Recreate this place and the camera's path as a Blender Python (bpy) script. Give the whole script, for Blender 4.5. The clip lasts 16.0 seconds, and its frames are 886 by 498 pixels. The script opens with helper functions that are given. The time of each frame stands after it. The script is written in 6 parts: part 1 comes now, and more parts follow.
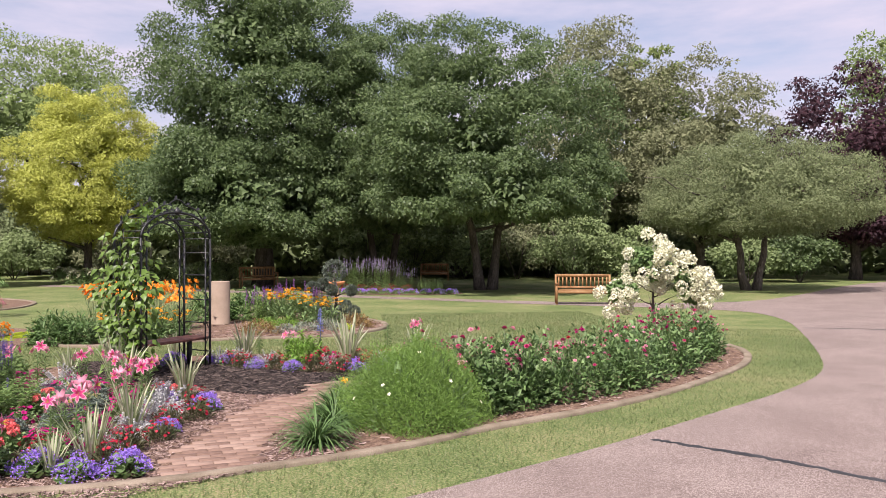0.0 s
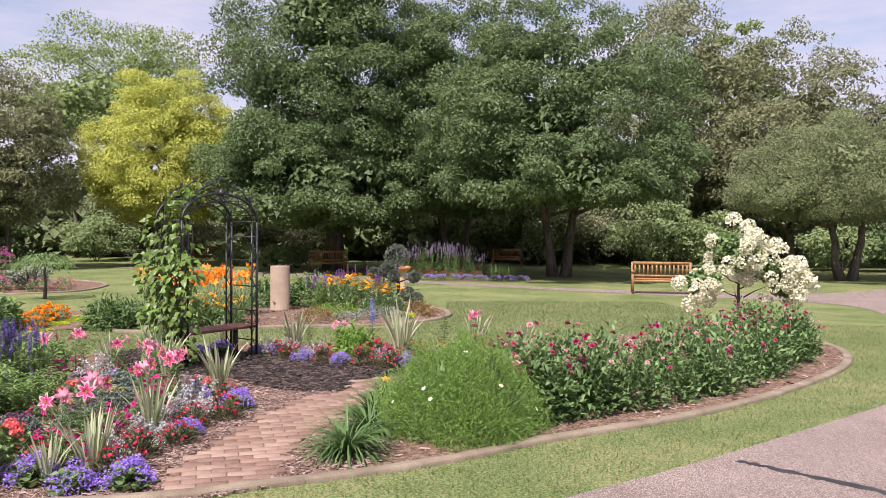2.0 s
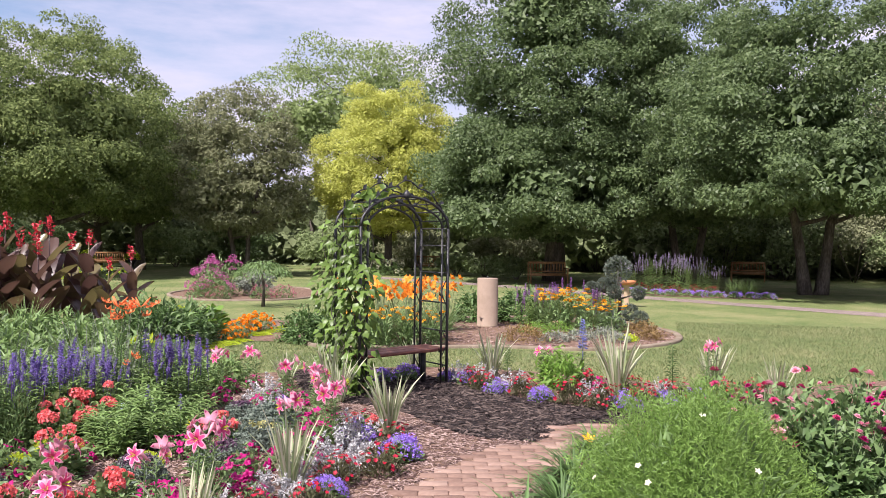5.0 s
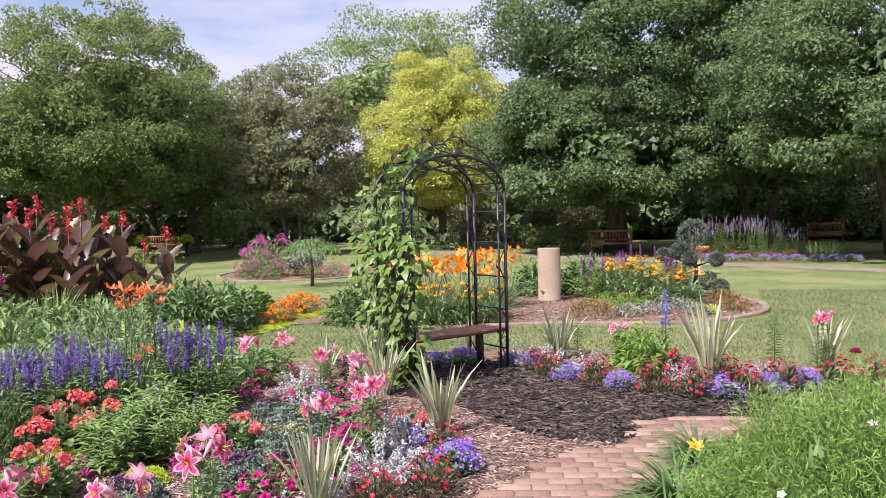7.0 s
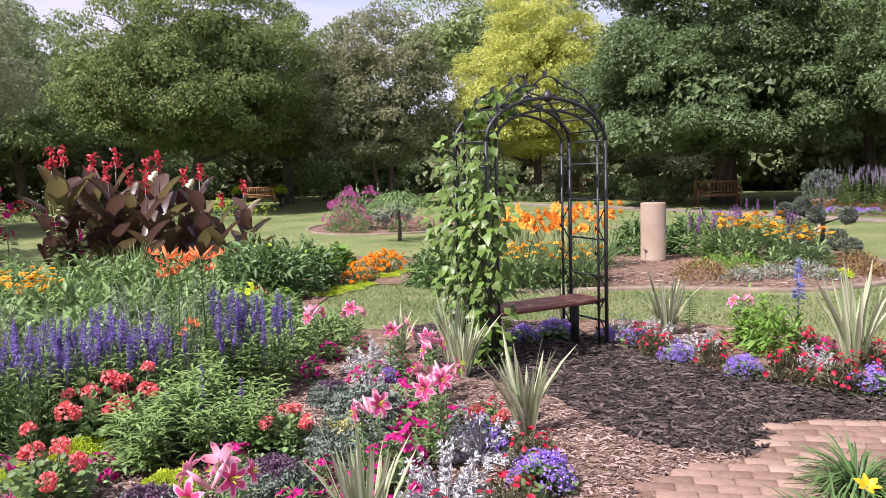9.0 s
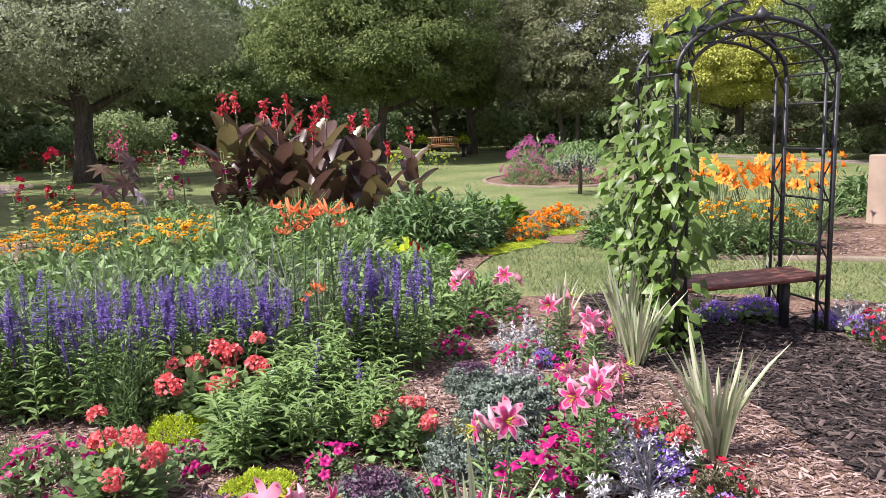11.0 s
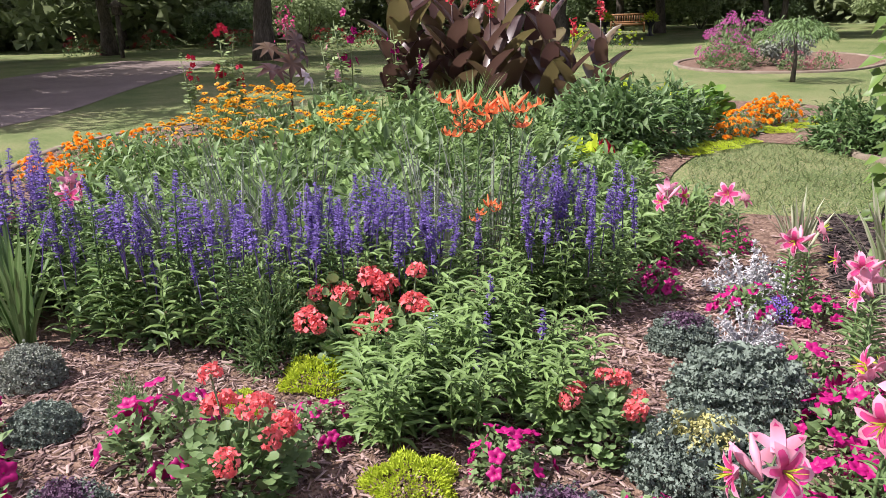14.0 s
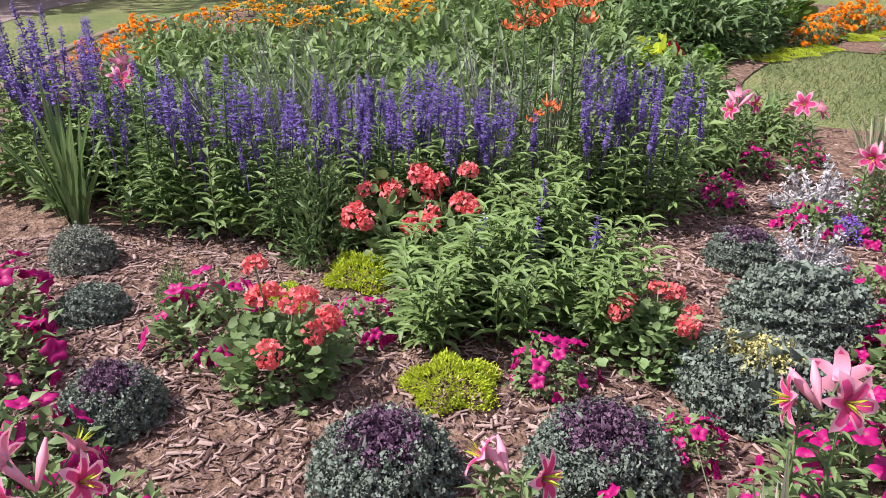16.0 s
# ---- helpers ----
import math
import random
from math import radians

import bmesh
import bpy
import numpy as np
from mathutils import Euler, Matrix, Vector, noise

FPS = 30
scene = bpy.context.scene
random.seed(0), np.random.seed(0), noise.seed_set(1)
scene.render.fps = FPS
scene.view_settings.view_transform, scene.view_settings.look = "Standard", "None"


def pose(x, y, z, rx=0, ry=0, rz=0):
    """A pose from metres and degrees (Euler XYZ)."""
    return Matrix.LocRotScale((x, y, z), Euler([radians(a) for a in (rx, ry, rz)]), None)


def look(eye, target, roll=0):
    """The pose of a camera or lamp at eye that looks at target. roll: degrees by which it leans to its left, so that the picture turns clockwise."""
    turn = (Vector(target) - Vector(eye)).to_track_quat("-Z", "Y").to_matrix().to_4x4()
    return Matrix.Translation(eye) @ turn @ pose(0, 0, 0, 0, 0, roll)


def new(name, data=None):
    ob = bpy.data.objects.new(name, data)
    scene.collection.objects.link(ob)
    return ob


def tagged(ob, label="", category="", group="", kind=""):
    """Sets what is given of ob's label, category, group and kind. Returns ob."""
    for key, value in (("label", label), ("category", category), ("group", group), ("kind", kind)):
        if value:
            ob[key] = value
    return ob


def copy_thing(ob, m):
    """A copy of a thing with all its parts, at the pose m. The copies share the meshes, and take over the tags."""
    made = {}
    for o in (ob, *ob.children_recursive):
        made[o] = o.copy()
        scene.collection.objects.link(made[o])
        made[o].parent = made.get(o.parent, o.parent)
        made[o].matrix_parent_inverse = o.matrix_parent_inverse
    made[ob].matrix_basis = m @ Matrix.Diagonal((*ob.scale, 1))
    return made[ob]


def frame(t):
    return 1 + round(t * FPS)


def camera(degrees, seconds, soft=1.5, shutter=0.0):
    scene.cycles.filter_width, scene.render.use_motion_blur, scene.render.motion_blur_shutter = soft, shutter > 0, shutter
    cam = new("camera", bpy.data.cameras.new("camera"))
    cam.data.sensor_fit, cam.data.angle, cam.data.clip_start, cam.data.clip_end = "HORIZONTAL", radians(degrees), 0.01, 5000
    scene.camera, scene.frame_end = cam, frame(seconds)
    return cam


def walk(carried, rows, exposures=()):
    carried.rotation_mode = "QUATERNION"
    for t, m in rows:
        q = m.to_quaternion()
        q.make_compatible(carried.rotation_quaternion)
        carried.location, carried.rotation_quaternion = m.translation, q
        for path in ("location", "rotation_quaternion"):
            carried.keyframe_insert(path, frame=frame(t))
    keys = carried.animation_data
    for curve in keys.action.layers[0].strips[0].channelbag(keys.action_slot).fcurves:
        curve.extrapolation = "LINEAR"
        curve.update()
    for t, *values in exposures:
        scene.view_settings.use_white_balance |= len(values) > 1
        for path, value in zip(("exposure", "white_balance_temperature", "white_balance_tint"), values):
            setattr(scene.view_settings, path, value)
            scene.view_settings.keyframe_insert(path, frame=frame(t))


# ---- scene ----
import colorsys

# ---- camera ----
cam = camera(58.1, 16.0, 0.6)
PATH = [
    (0, (0.049, 0.283, 1.669), (-0.385, 2.235, 1.67), -0.0),
    (0.5, (0.003, 0.409, 1.67), (-0.438, 2.359, 1.653), -0.0),
    (1, (-0.061, 0.666, 1.669), (-0.544, 2.606, 1.635), 0.1),
    (1.5, (-0.032, 0.913, 1.655), (-0.575, 2.838, 1.612), 0.2),
    (2, (0.055, 1.21, 1.677), (-0.564, 3.112, 1.639), 0.4),
    (2.5, (0.004, 1.506, 1.67), (-0.706, 3.376, 1.652), 0.4),
    (3, (-0.07, 1.753, 1.691), (-0.881, 3.581, 1.695), 0.3),
    (3.5, (-0.126, 2.114, 1.674), (-1.034, 3.896, 1.688), 0.1),
    (4, (-0.169, 2.387, 1.681), (-1.157, 4.127, 1.689), 0.2),
    (4.5, (-0.334, 2.68, 1.669), (-1.393, 4.376, 1.665), 0.4),
    (5, (-0.476, 2.936, 1.661), (-1.601, 4.59, 1.644), 0.7),
    (7.5, (-1.301, 4.18, 1.567), (-2.571, 5.721, 1.453), -1.7),
    (8, (-1.44, 4.434, 1.597), (-2.754, 5.934, 1.443), -1.6),
    (8.5, (-1.568, 4.565, 1.616), (-2.926, 6.023, 1.44), -1.6),
    (11, (-2.384, 5.527, 1.544), (-4.073, 6.553, 1.237), -1.7),
    (11.5, (-2.553, 5.595, 1.534), (-4.3, 6.512, 1.205), -1.7),
    (12, (-2.782, 5.6, 1.521), (-4.565, 6.43, 1.158), -1.8),
    (12.5, (-2.933, 5.659, 1.502), (-4.732, 6.432, 1.096), -1.9),
    (13, (-3.074, 5.819, 1.517), (-4.882, 6.545, 1.063), -2.0),
    (13.5, (-3.19, 5.902, 1.529), (-5.003, 6.574, 1.017), -1.9),
    (14, (-3.339, 5.888, 1.522), (-5.152, 6.503, 0.941), -1.8),
    (14.5, (-3.417, 5.892, 1.517), (-5.221, 6.452, 0.861), -1.4),
    (15, (-3.436, 5.918, 1.499), (-5.227, 6.429, 0.769), -1.1),
    (15.5, (-3.431, 5.921, 1.488), (-5.208, 6.4, 0.705), -0.7),
    (16, (-3.429, 5.917, 1.489), (-5.197, 6.381, 0.677), -0.4),
]
walk(cam, [(t, look(eye, target, roll)) for t, eye, target, roll in PATH], [(0, 0.65, 6500, 17), (5, 0.85, 6300, 18), (9, 0.88, 6200, 18), (13, 0.86, 6200, 17), (16, 0.64, 6250, 20)])

# ---- light ----
SUN_EL, SUN_AZ = radians(54), math.atan2(-0.22, -1.0)  # azimuth measured from +y towards +x
sun_way = Vector((math.sin(SUN_AZ) * math.cos(SUN_EL), math.cos(SUN_AZ) * math.cos(SUN_EL), math.sin(SUN_EL)))
world = bpy.data.worlds.new("sky")
scene.world = world
world.use_nodes = True
wn, wl = world.node_tree.nodes, world.node_tree.links
sky = wn.new("ShaderNodeTexSky")
sky.sky_type, sky.sun_disc = "NISHITA", False
sky.sun_elevation, sky.sun_rotation = SUN_EL, SUN_AZ % (2 * math.pi)
sky.air_density, sky.dust_density, sky.ozone_density = 1.0, 1.5, 1.5
wco = wn.new("ShaderNodeTexCoord")
wmap = wn.new("ShaderNodeMapping")
wmap.inputs["Scale"].default_value = (1.2, 1.2, 5.0)
wno = wn.new("ShaderNodeTexNoise")
wno.inputs["Scale"].default_value, wno.inputs["Detail"].default_value, wno.inputs["Roughness"].default_value = 1.6, 7, 0.58
wra = wn.new("ShaderNodeValToRGB")
wra.color_ramp.elements[0].position, wra.color_ramp.elements[1].position = 0.3, 0.56
wmi = wn.new("ShaderNodeMix")
wmi.data_type = "RGBA"
wl.new(wco.outputs["Generated"], wmap.inputs[0])
wl.new(wmap.outputs[0], wno.inputs["Vector"])
wl.new(wno.outputs[0], wra.inputs[0])
wl.new(wra.outputs[0], wmi.inputs[0])
wl.new(sky.outputs[0], wmi.inputs[6])
wmi.inputs[7].default_value = (5.3, 5.05, 6.0, 1)   # thin white summer cloud
wl.new(wmi.outputs[2], wn["Background"].inputs[0])
wn["Background"].inputs[1].default_value = 0.094
lamp = bpy.data.lights.new("sun", "SUN")
lamp.energy, lamp.angle, lamp.color = 5.0, radians(0.6), (1.0, 0.95, 0.87)
sun = new("sun", lamp)
sun.matrix_world = look(sun_way * 60, (0, 0, 0))

# ---- mesh tools ----
rng = np.random.default_rng(7)


class Build:
    """Collects points and faces of one mesh."""

    def __init__(self):
        self.v, self.f, self.n = [], [], 0

    def add(self, v, f):
        v = np.asarray(v, float).reshape(-1, 3)
        self.v.append(v)
        self.f.append(np.asarray(f, int) + self.n)
        self.n += len(v)
        return self

    def scatter(self, shape, m):
        """A copy of shape (points, faces) at each of the (N, 3, 4) poses m."""
        tv, tf = shape
        v = np.einsum("nij,kj->nki", m[:, :, :3], tv) + m[:, None, :, 3]
        k = len(tv)
        f = tf[None] + (np.arange(len(m)) * k)[:, None, None]
        return self.add(v.reshape(-1, 3), f.reshape(-1, tf.shape[1]))

    def tube(self, pts, radii, sides=8, cap=True):
        pts = np.asarray(pts, float)
        radii = np.broadcast_to(np.asarray(radii, float), (len(pts),))
        tang = np.gradient(pts, axis=0)
        tang /= np.linalg.norm(tang, axis=1)[:, None] + 1e-9
        ref = np.array([0, 0, 1.0]) if abs(tang[:, 2]).mean() < 0.8 else np.array([1.0, 0, 0])
        a = np.cross(tang, ref)
        a /= np.linalg.norm(a, axis=1)[:, None] + 1e-9
        b = np.cross(tang, a)
        w = np.arange(sides) * 2 * np.pi / sides
        ring = (a[:, None] * np.cos(w)[None, :, None] + b[:, None] * np.sin(w)[None, :, None]) * radii[:, None, None] + pts[:, None]
        f = []
        for i in range(len(pts) - 1):
            for j in range(sides):
                f.append((i * sides + j, i * sides + (j + 1) % sides, (i + 1) * sides + (j + 1) % sides, (i + 1) * sides + j))
        self.add(ring.reshape(-1, 3), f)
        if cap:
            base = self.n - len(pts) * sides
            top = base + (len(pts) - 1) * sides
            for j in range(1, sides - 1):
                self.f.append(np.array([[top, top + j, top + j + 1]]))
                self.f.append(np.array([[base, base + j + 1, base + j]]))
        return self

    def box(self, c, s, rz=0.0, bevel=0.0):
        """A block at c (its centre) with sides s, turned by rz; bevel cuts its upper edges."""
        x, y, z = np.asarray(s, float) / 2
        b = min(bevel, x, y)
        v = [(-x, -y, -z), (x, -y, -z), (x, y, -z), (-x, y, -z)]
        if b:
            v += [(-x, -y, z - b), (x, -y, z - b), (x, y, z - b), (-x, y, z - b)]
            v += [(-x + b, -y + b, z), (x - b, -y + b, z), (x - b, y - b, z), (-x + b, y - b, z)]
        else:
            v += [(-x, -y, z), (x, -y, z), (x, y, z), (-x, y, z)]
        f = [(3, 2, 1, 0)]
        for k in range(len(v) // 4 - 1):
            f += [(4 * k + i, 4 * k + (i + 1) % 4, 4 * k + 4 + (i + 1) % 4, 4 * k + 4 + i) for i in range(4)]
        t = len(v) - 4
        f.append((t, t + 1, t + 2, t + 3))
        v = np.array(v)
        r = np.array([[math.cos(rz), -math.sin(rz), 0], [math.sin(rz), math.cos(rz), 0], [0, 0, 1]])
        return self.add(v @ r.T + np.asarray(c, float), f)

    def lathe(self, profile, sides=20, at=(0, 0, 0)):
        pr = np.asarray(profile, float)
        w = np.arange(sides) * 2 * np.pi / sides
        v = np.stack([pr[:, None, 0] * np.cos(w), pr[:, None, 0] * np.sin(w), np.broadcast_to(pr[:, None, 1], (len(pr), sides))], -1) + np.asarray(at, float)
        f = [(i * sides + j, i * sides + (j + 1) % sides, (i + 1) * sides + (j + 1) % sides, (i + 1) * sides + j) for i in range(len(pr) - 1) for j in range(sides)]
        return self.add(v.reshape(-1, 3), f)

    def mesh(self, name, smooth=False):
        me = bpy.data.meshes.new(name)
        v = np.concatenate(self.v)
        me.vertices.add(len(v))
        me.vertices.foreach_set("co", v.astype(np.float32).ravel())
        sizes = np.concatenate([np.full(len(f), f.shape[1]) for f in self.f])
        loops = np.concatenate([f.ravel() for f in self.f])
        me.loops.add(len(loops))
        me.loops.foreach_set("vertex_index", loops.astype(np.int32))
        me.polygons.add(len(sizes))
        me.polygons.foreach_set("loop_start", (np.cumsum(sizes) - sizes).astype(np.int32))
        if smooth:
            me.polygons.foreach_set("use_smooth", np.ones(len(sizes), bool))
        me.update(calc_edges=True)
        return me


def unit(a):
    return a / (np.linalg.norm(a, axis=-1, keepdims=True) + 1e-9)


def poses(p, d, up, sx, sy=None, sz=None):
    """Poses whose y runs along d and whose z leans to up, at p, with sizes."""
    p, d, up = np.broadcast_arrays(np.asarray(p, float), np.asarray(d, float), np.asarray(up, float))
    n = len(p)
    sx = np.broadcast_to(sx, n)
    sy = sx if sy is None else np.broadcast_to(sy, n)
    sz = sy if sz is None else np.broadcast_to(sz, n)
    y = unit(d)
    x = unit(np.cross(y, up))
    z = np.cross(x, y)
    return np.stack([x * sx[:, None], y * sy[:, None], z * sz[:, None], p], -1)


def ball(n):
    return unit(rng.normal(size=(n, 3)))


def thing(name, label, category, group="", at=None, kind=""):
    ob = tagged(new(name), label, category, group, kind)
    ob.empty_display_size = 0.1
    if at is not None:
        ob.matrix_basis = at
    return ob


SHADES = {}


def part(name, build, material, parent, label="", smooth=False):
    me = build if isinstance(build, bpy.types.Mesh) else build.mesh(name, smooth)
    if not me.materials:
        me.materials.append(material)
    elif me.materials[0] != material:
        key = (me.name, material.name)
        if key not in SHADES:
            SHADES[key] = me.copy()
            SHADES[key].materials[0] = material
        me = SHADES[key]
    ob = new(name, me)
    ob.parent = parent
    if label:
        tagged(ob, label)
    return ob


def solid(name, build, material, label, category, group="", kind="", smooth=False):
    me = build.mesh(name, smooth)
    me.materials.append(material)
    return tagged(new(name, me), label, category, group, kind)


# ---- materials ----
def basic(name, rough=0.7, spec=0.3, metal=0.0):
    m = bpy.data.materials.new(name)
    m.use_nodes = True
    b = m.node_tree.nodes["Principled BSDF"]
    b.inputs["Roughness"].default_value, b.inputs["Metallic"].default_value = rough, metal
    b.inputs["Specular IOR Level"].default_value = spec
    return m, m.node_tree.nodes, m.node_tree.links, b


def ramp(nodes, stops):
    r = nodes.new("ShaderNodeValToRGB")
    while len(r.color_ramp.elements) < len(stops):
        r.color_ramp.elements.new(0.5)
    for e, (p, c) in zip(r.color_ramp.elements, stops):
        e.position, e.color = p, (*c, 1)
    return r


def surface(name, stops, scale, fine=0.0, rough=0.85, bump=0.3, fine_scale=120, depth=0.01, spec=0.25, detail=6, stretch=None, island=0.0, coarse=1.0):
    """A mottled surface: a colour ramp over noise at two scales, with relief."""
    m, n, l, b = basic(name, rough, spec)
    co = n.new("ShaderNodeTexCoord")
    src = co.outputs["Object"]
    if stretch:
        mp = n.new("ShaderNodeMapping")
        mp.inputs["Scale"].default_value = stretch
        l.new(src, mp.inputs[0])
        src = mp.outputs[0]
    a = n.new("ShaderNodeTexNoise")
    a.inputs["Scale"].default_value, a.inputs["Detail"].default_value, a.inputs["Roughness"].default_value = scale, detail, 0.65
    f = n.new("ShaderNodeTexNoise")
    f.inputs["Scale"].default_value, f.inputs["Detail"].default_value = fine_scale, 3
    l.new(src, a.inputs["Vector"]), l.new(src, f.inputs["Vector"])
    mix = n.new("ShaderNodeMath")
    mix.operation = "MULTIPLY_ADD"
    sub = n.new("ShaderNodeMath")
    sub.operation = "SUBTRACT"
    sub.inputs[1].default_value = 0.5
    l.new(f.outputs[0], sub.inputs[0])
    l.new(sub.outputs[0], mix.inputs[0])
    mix.inputs[1].default_value = fine
    cw = n.new("ShaderNodeMath")
    cw.operation = "MULTIPLY_ADD"
    cw.inputs[1].default_value, cw.inputs[2].default_value = coarse, 0.5 - 0.5 * coarse
    l.new(a.outputs[0], cw.inputs[0])
    l.new(cw.outputs[0], mix.inputs[2])
    out = mix.outputs[0]
    if island:
        g = n.new("ShaderNodeNewGeometry")
        add = n.new("ShaderNodeMath")
        add.operation = "MULTIPLY_ADD"
        add.inputs[1].default_value = island
        l.new(g.outputs["Random Per Island"], add.inputs[0])
        l.new(out, add.inputs[2])
        sh = n.new("ShaderNodeMath")
        sh.operation = "SUBTRACT"
        sh.inputs[1].default_value = island / 2
        l.new(add.outputs[0], sh.inputs[0])
        out = sh.outputs[0]
    r = ramp(n, stops)
    l.new(out, r.inputs[0])
    l.new(r.outputs[0], b.inputs["Base Color"])
    bm = n.new("ShaderNodeBump")
    bm.inputs["Strength"].default_value, bm.inputs["Distance"].default_value = bump, depth
    l.new(f.outputs[0], bm.inputs["Height"])
    l.new(bm.outputs[0], b.inputs["Normal"])
    return m


def leafy(name, dark, mid, light, glow=0.3, rough=0.5, spec=0.35, patch=0.5, grey=True, each=False):
    """Leaves and petals: each its own shade, slowly mottled, letting some light through."""
    if grey and mid[1] == max(mid):   # greens are a little greyed, as dusty summer leaves are
        dark, mid, light = (tuple(v * 0.77 + 0.23 * (0.35 * c[0] + 0.55 * c[1] + 0.1 * c[2]) * k for v, k in zip(c, (1.2, 0.95, 1.0))) for c in (dark, mid, light))
    m, n, l, b = basic(name, rough, spec)
    g = n.new("ShaderNodeNewGeometry")
    co = n.new("ShaderNodeTexCoord")
    no = n.new("ShaderNodeTexNoise")
    no.inputs["Scale"].default_value, no.inputs["Detail"].default_value = 3.0, 4
    l.new(co.outputs["Object"], no.inputs["Vector"])
    mx = n.new("ShaderNodeMix")
    mx.inputs[0].default_value = patch
    own = n.new("ShaderNodeObjectInfo") if each else g
    l.new(own.outputs["Random"] if each else own.outputs["Random Per Island"], mx.inputs[2])
    l.new(no.outputs[0], mx.inputs[3])
    r = ramp(n, [(0.12, dark), (0.5, mid), (0.88, light)])
    l.new(mx.outputs[0], r.inputs[0])
    l.new(r.outputs[0], b.inputs["Base Color"])
    if glow:
        t = n.new("ShaderNodeBsdfTranslucent")
        l.new(r.outputs[0], t.inputs[0])
        ms = n.new("ShaderNodeMixShader")
        ms.inputs[0].default_value = glow
        l.new(b.outputs[0], ms.inputs[1]), l.new(t.outputs[0], ms.inputs[2])
        l.new(ms.outputs[0], n["Material Output"].inputs[0])
    return m


def tint(c, k):
    return tuple(min(1.0, v * k) for v in c)


def foliage_mat(name, c, spread=0.45, **kw):
    return leafy(name, tint(c, 1 - spread), c, tint(c, 1 + spread), **kw)


GRASS = surface("lawn", [(0.2, (0.06, 0.092, 0.025)), (0.42, (0.125, 0.17, 0.054)), (0.6, (0.19, 0.215, 0.082)), (0.8, (0.31, 0.255, 0.145))], 0.5, 1.6, 0.9, 1.0, 55, 0.03, coarse=1.1)
BLADES = leafy("grass_blades", (0.085, 0.15, 0.03), (0.155, 0.225, 0.058), (0.28, 0.29, 0.11), 0.3)
ASPHALT = surface("asphalt", [(0.2, (0.12, 0.088, 0.078)), (0.45, (0.185, 0.14, 0.126)), (0.6, (0.225, 0.175, 0.158)), (0.8, (0.36, 0.295, 0.268))], 0.9, 2.6, 0.9, 0.8, 105, 0.008, detail=3, coarse=0.5)
TAR = surface("tar", [(0.3, (0.02, 0.02, 0.022)), (0.7, (0.05, 0.048, 0.05))], 4, 0.4, 0.6, 0.3)
CURB = surface("curb_concrete", [(0.25, (0.13, 0.1, 0.07)), (0.55, (0.22, 0.175, 0.13)), (0.8, (0.33, 0.27, 0.21))], 3, 0.5, 0.9, 0.4, 90, 0.006)
MULCH = surface("mulch", [(0.2, (0.055, 0.032, 0.022)), (0.5, (0.17, 0.105, 0.075)), (0.8, (0.33, 0.23, 0.17))], 14, 0.9, 0.95, 1.0, 45, 0.03)
CHIP = surface("wood_chip", [(0.2, (0.085, 0.05, 0.044)), (0.5, (0.22, 0.145, 0.125)), (0.85, (0.39, 0.285, 0.25))], 9, 0.3, 0.9, 0.4, 160, 0.004, island=0.9)
DARKMULCH = surface("dark_mulch", [(0.2, (0.02, 0.014, 0.013)), (0.5, (0.06, 0.043, 0.038)), (0.8, (0.13, 0.095, 0.08))], 14, 0.9, 0.95, 1.0, 45, 0.03)
DARKCHIP = surface("dark_chip", [(0.2, (0.014, 0.01, 0.01)), (0.6, (0.05, 0.036, 0.032)), (0.9, (0.13, 0.098, 0.085))], 9, 0.3, 0.85, 0.4, 160, 0.004, island=0.9)
IRON = surface("iron", [(0.3, (0.012, 0.012, 0.014)), (0.7, (0.035, 0.034, 0.036))], 20, 0.3, 0.45, 0.2, 200, 0.002, spec=0.5)
REDWOOD = surface("red_stained_wood", [(0.25, (0.07, 0.022, 0.016)), (0.5, (0.17, 0.06, 0.045)), (0.8, (0.32, 0.16, 0.12))], 5, 0.5, 0.55, 0.3, 60, 0.004, stretch=(6, 1, 6), spec=0.4)
TEAK = surface("bench_wood", [(0.25, (0.17, 0.08, 0.033)), (0.5, (0.29, 0.155, 0.07)), (0.8, (0.42, 0.26, 0.13))], 4, 0.4, 0.6, 0.2, 60, 0.004)
PILLAR = surface("pillar_concrete", [(0.25, (0.22, 0.162, 0.12)), (0.5, (0.285, 0.212, 0.162)), (0.8, (0.34, 0.26, 0.2))], 2.5, 0.3, 0.8, 0.3, 120, 0.004)
BARK = surface("bark", [(0.25, (0.04, 0.032, 0.026)), (0.5, (0.1, 0.083, 0.068)), (0.8, (0.19, 0.16, 0.135))], 5, 0.7, 0.95, 1.0, 30, 0.03, stretch=(1, 1, 0.25))
STONE = surface("stone", [(0.3, (0.3, 0.2, 0.12)), (0.7, (0.5, 0.4, 0.28))], 6, 0.4, 0.85, 0.4)


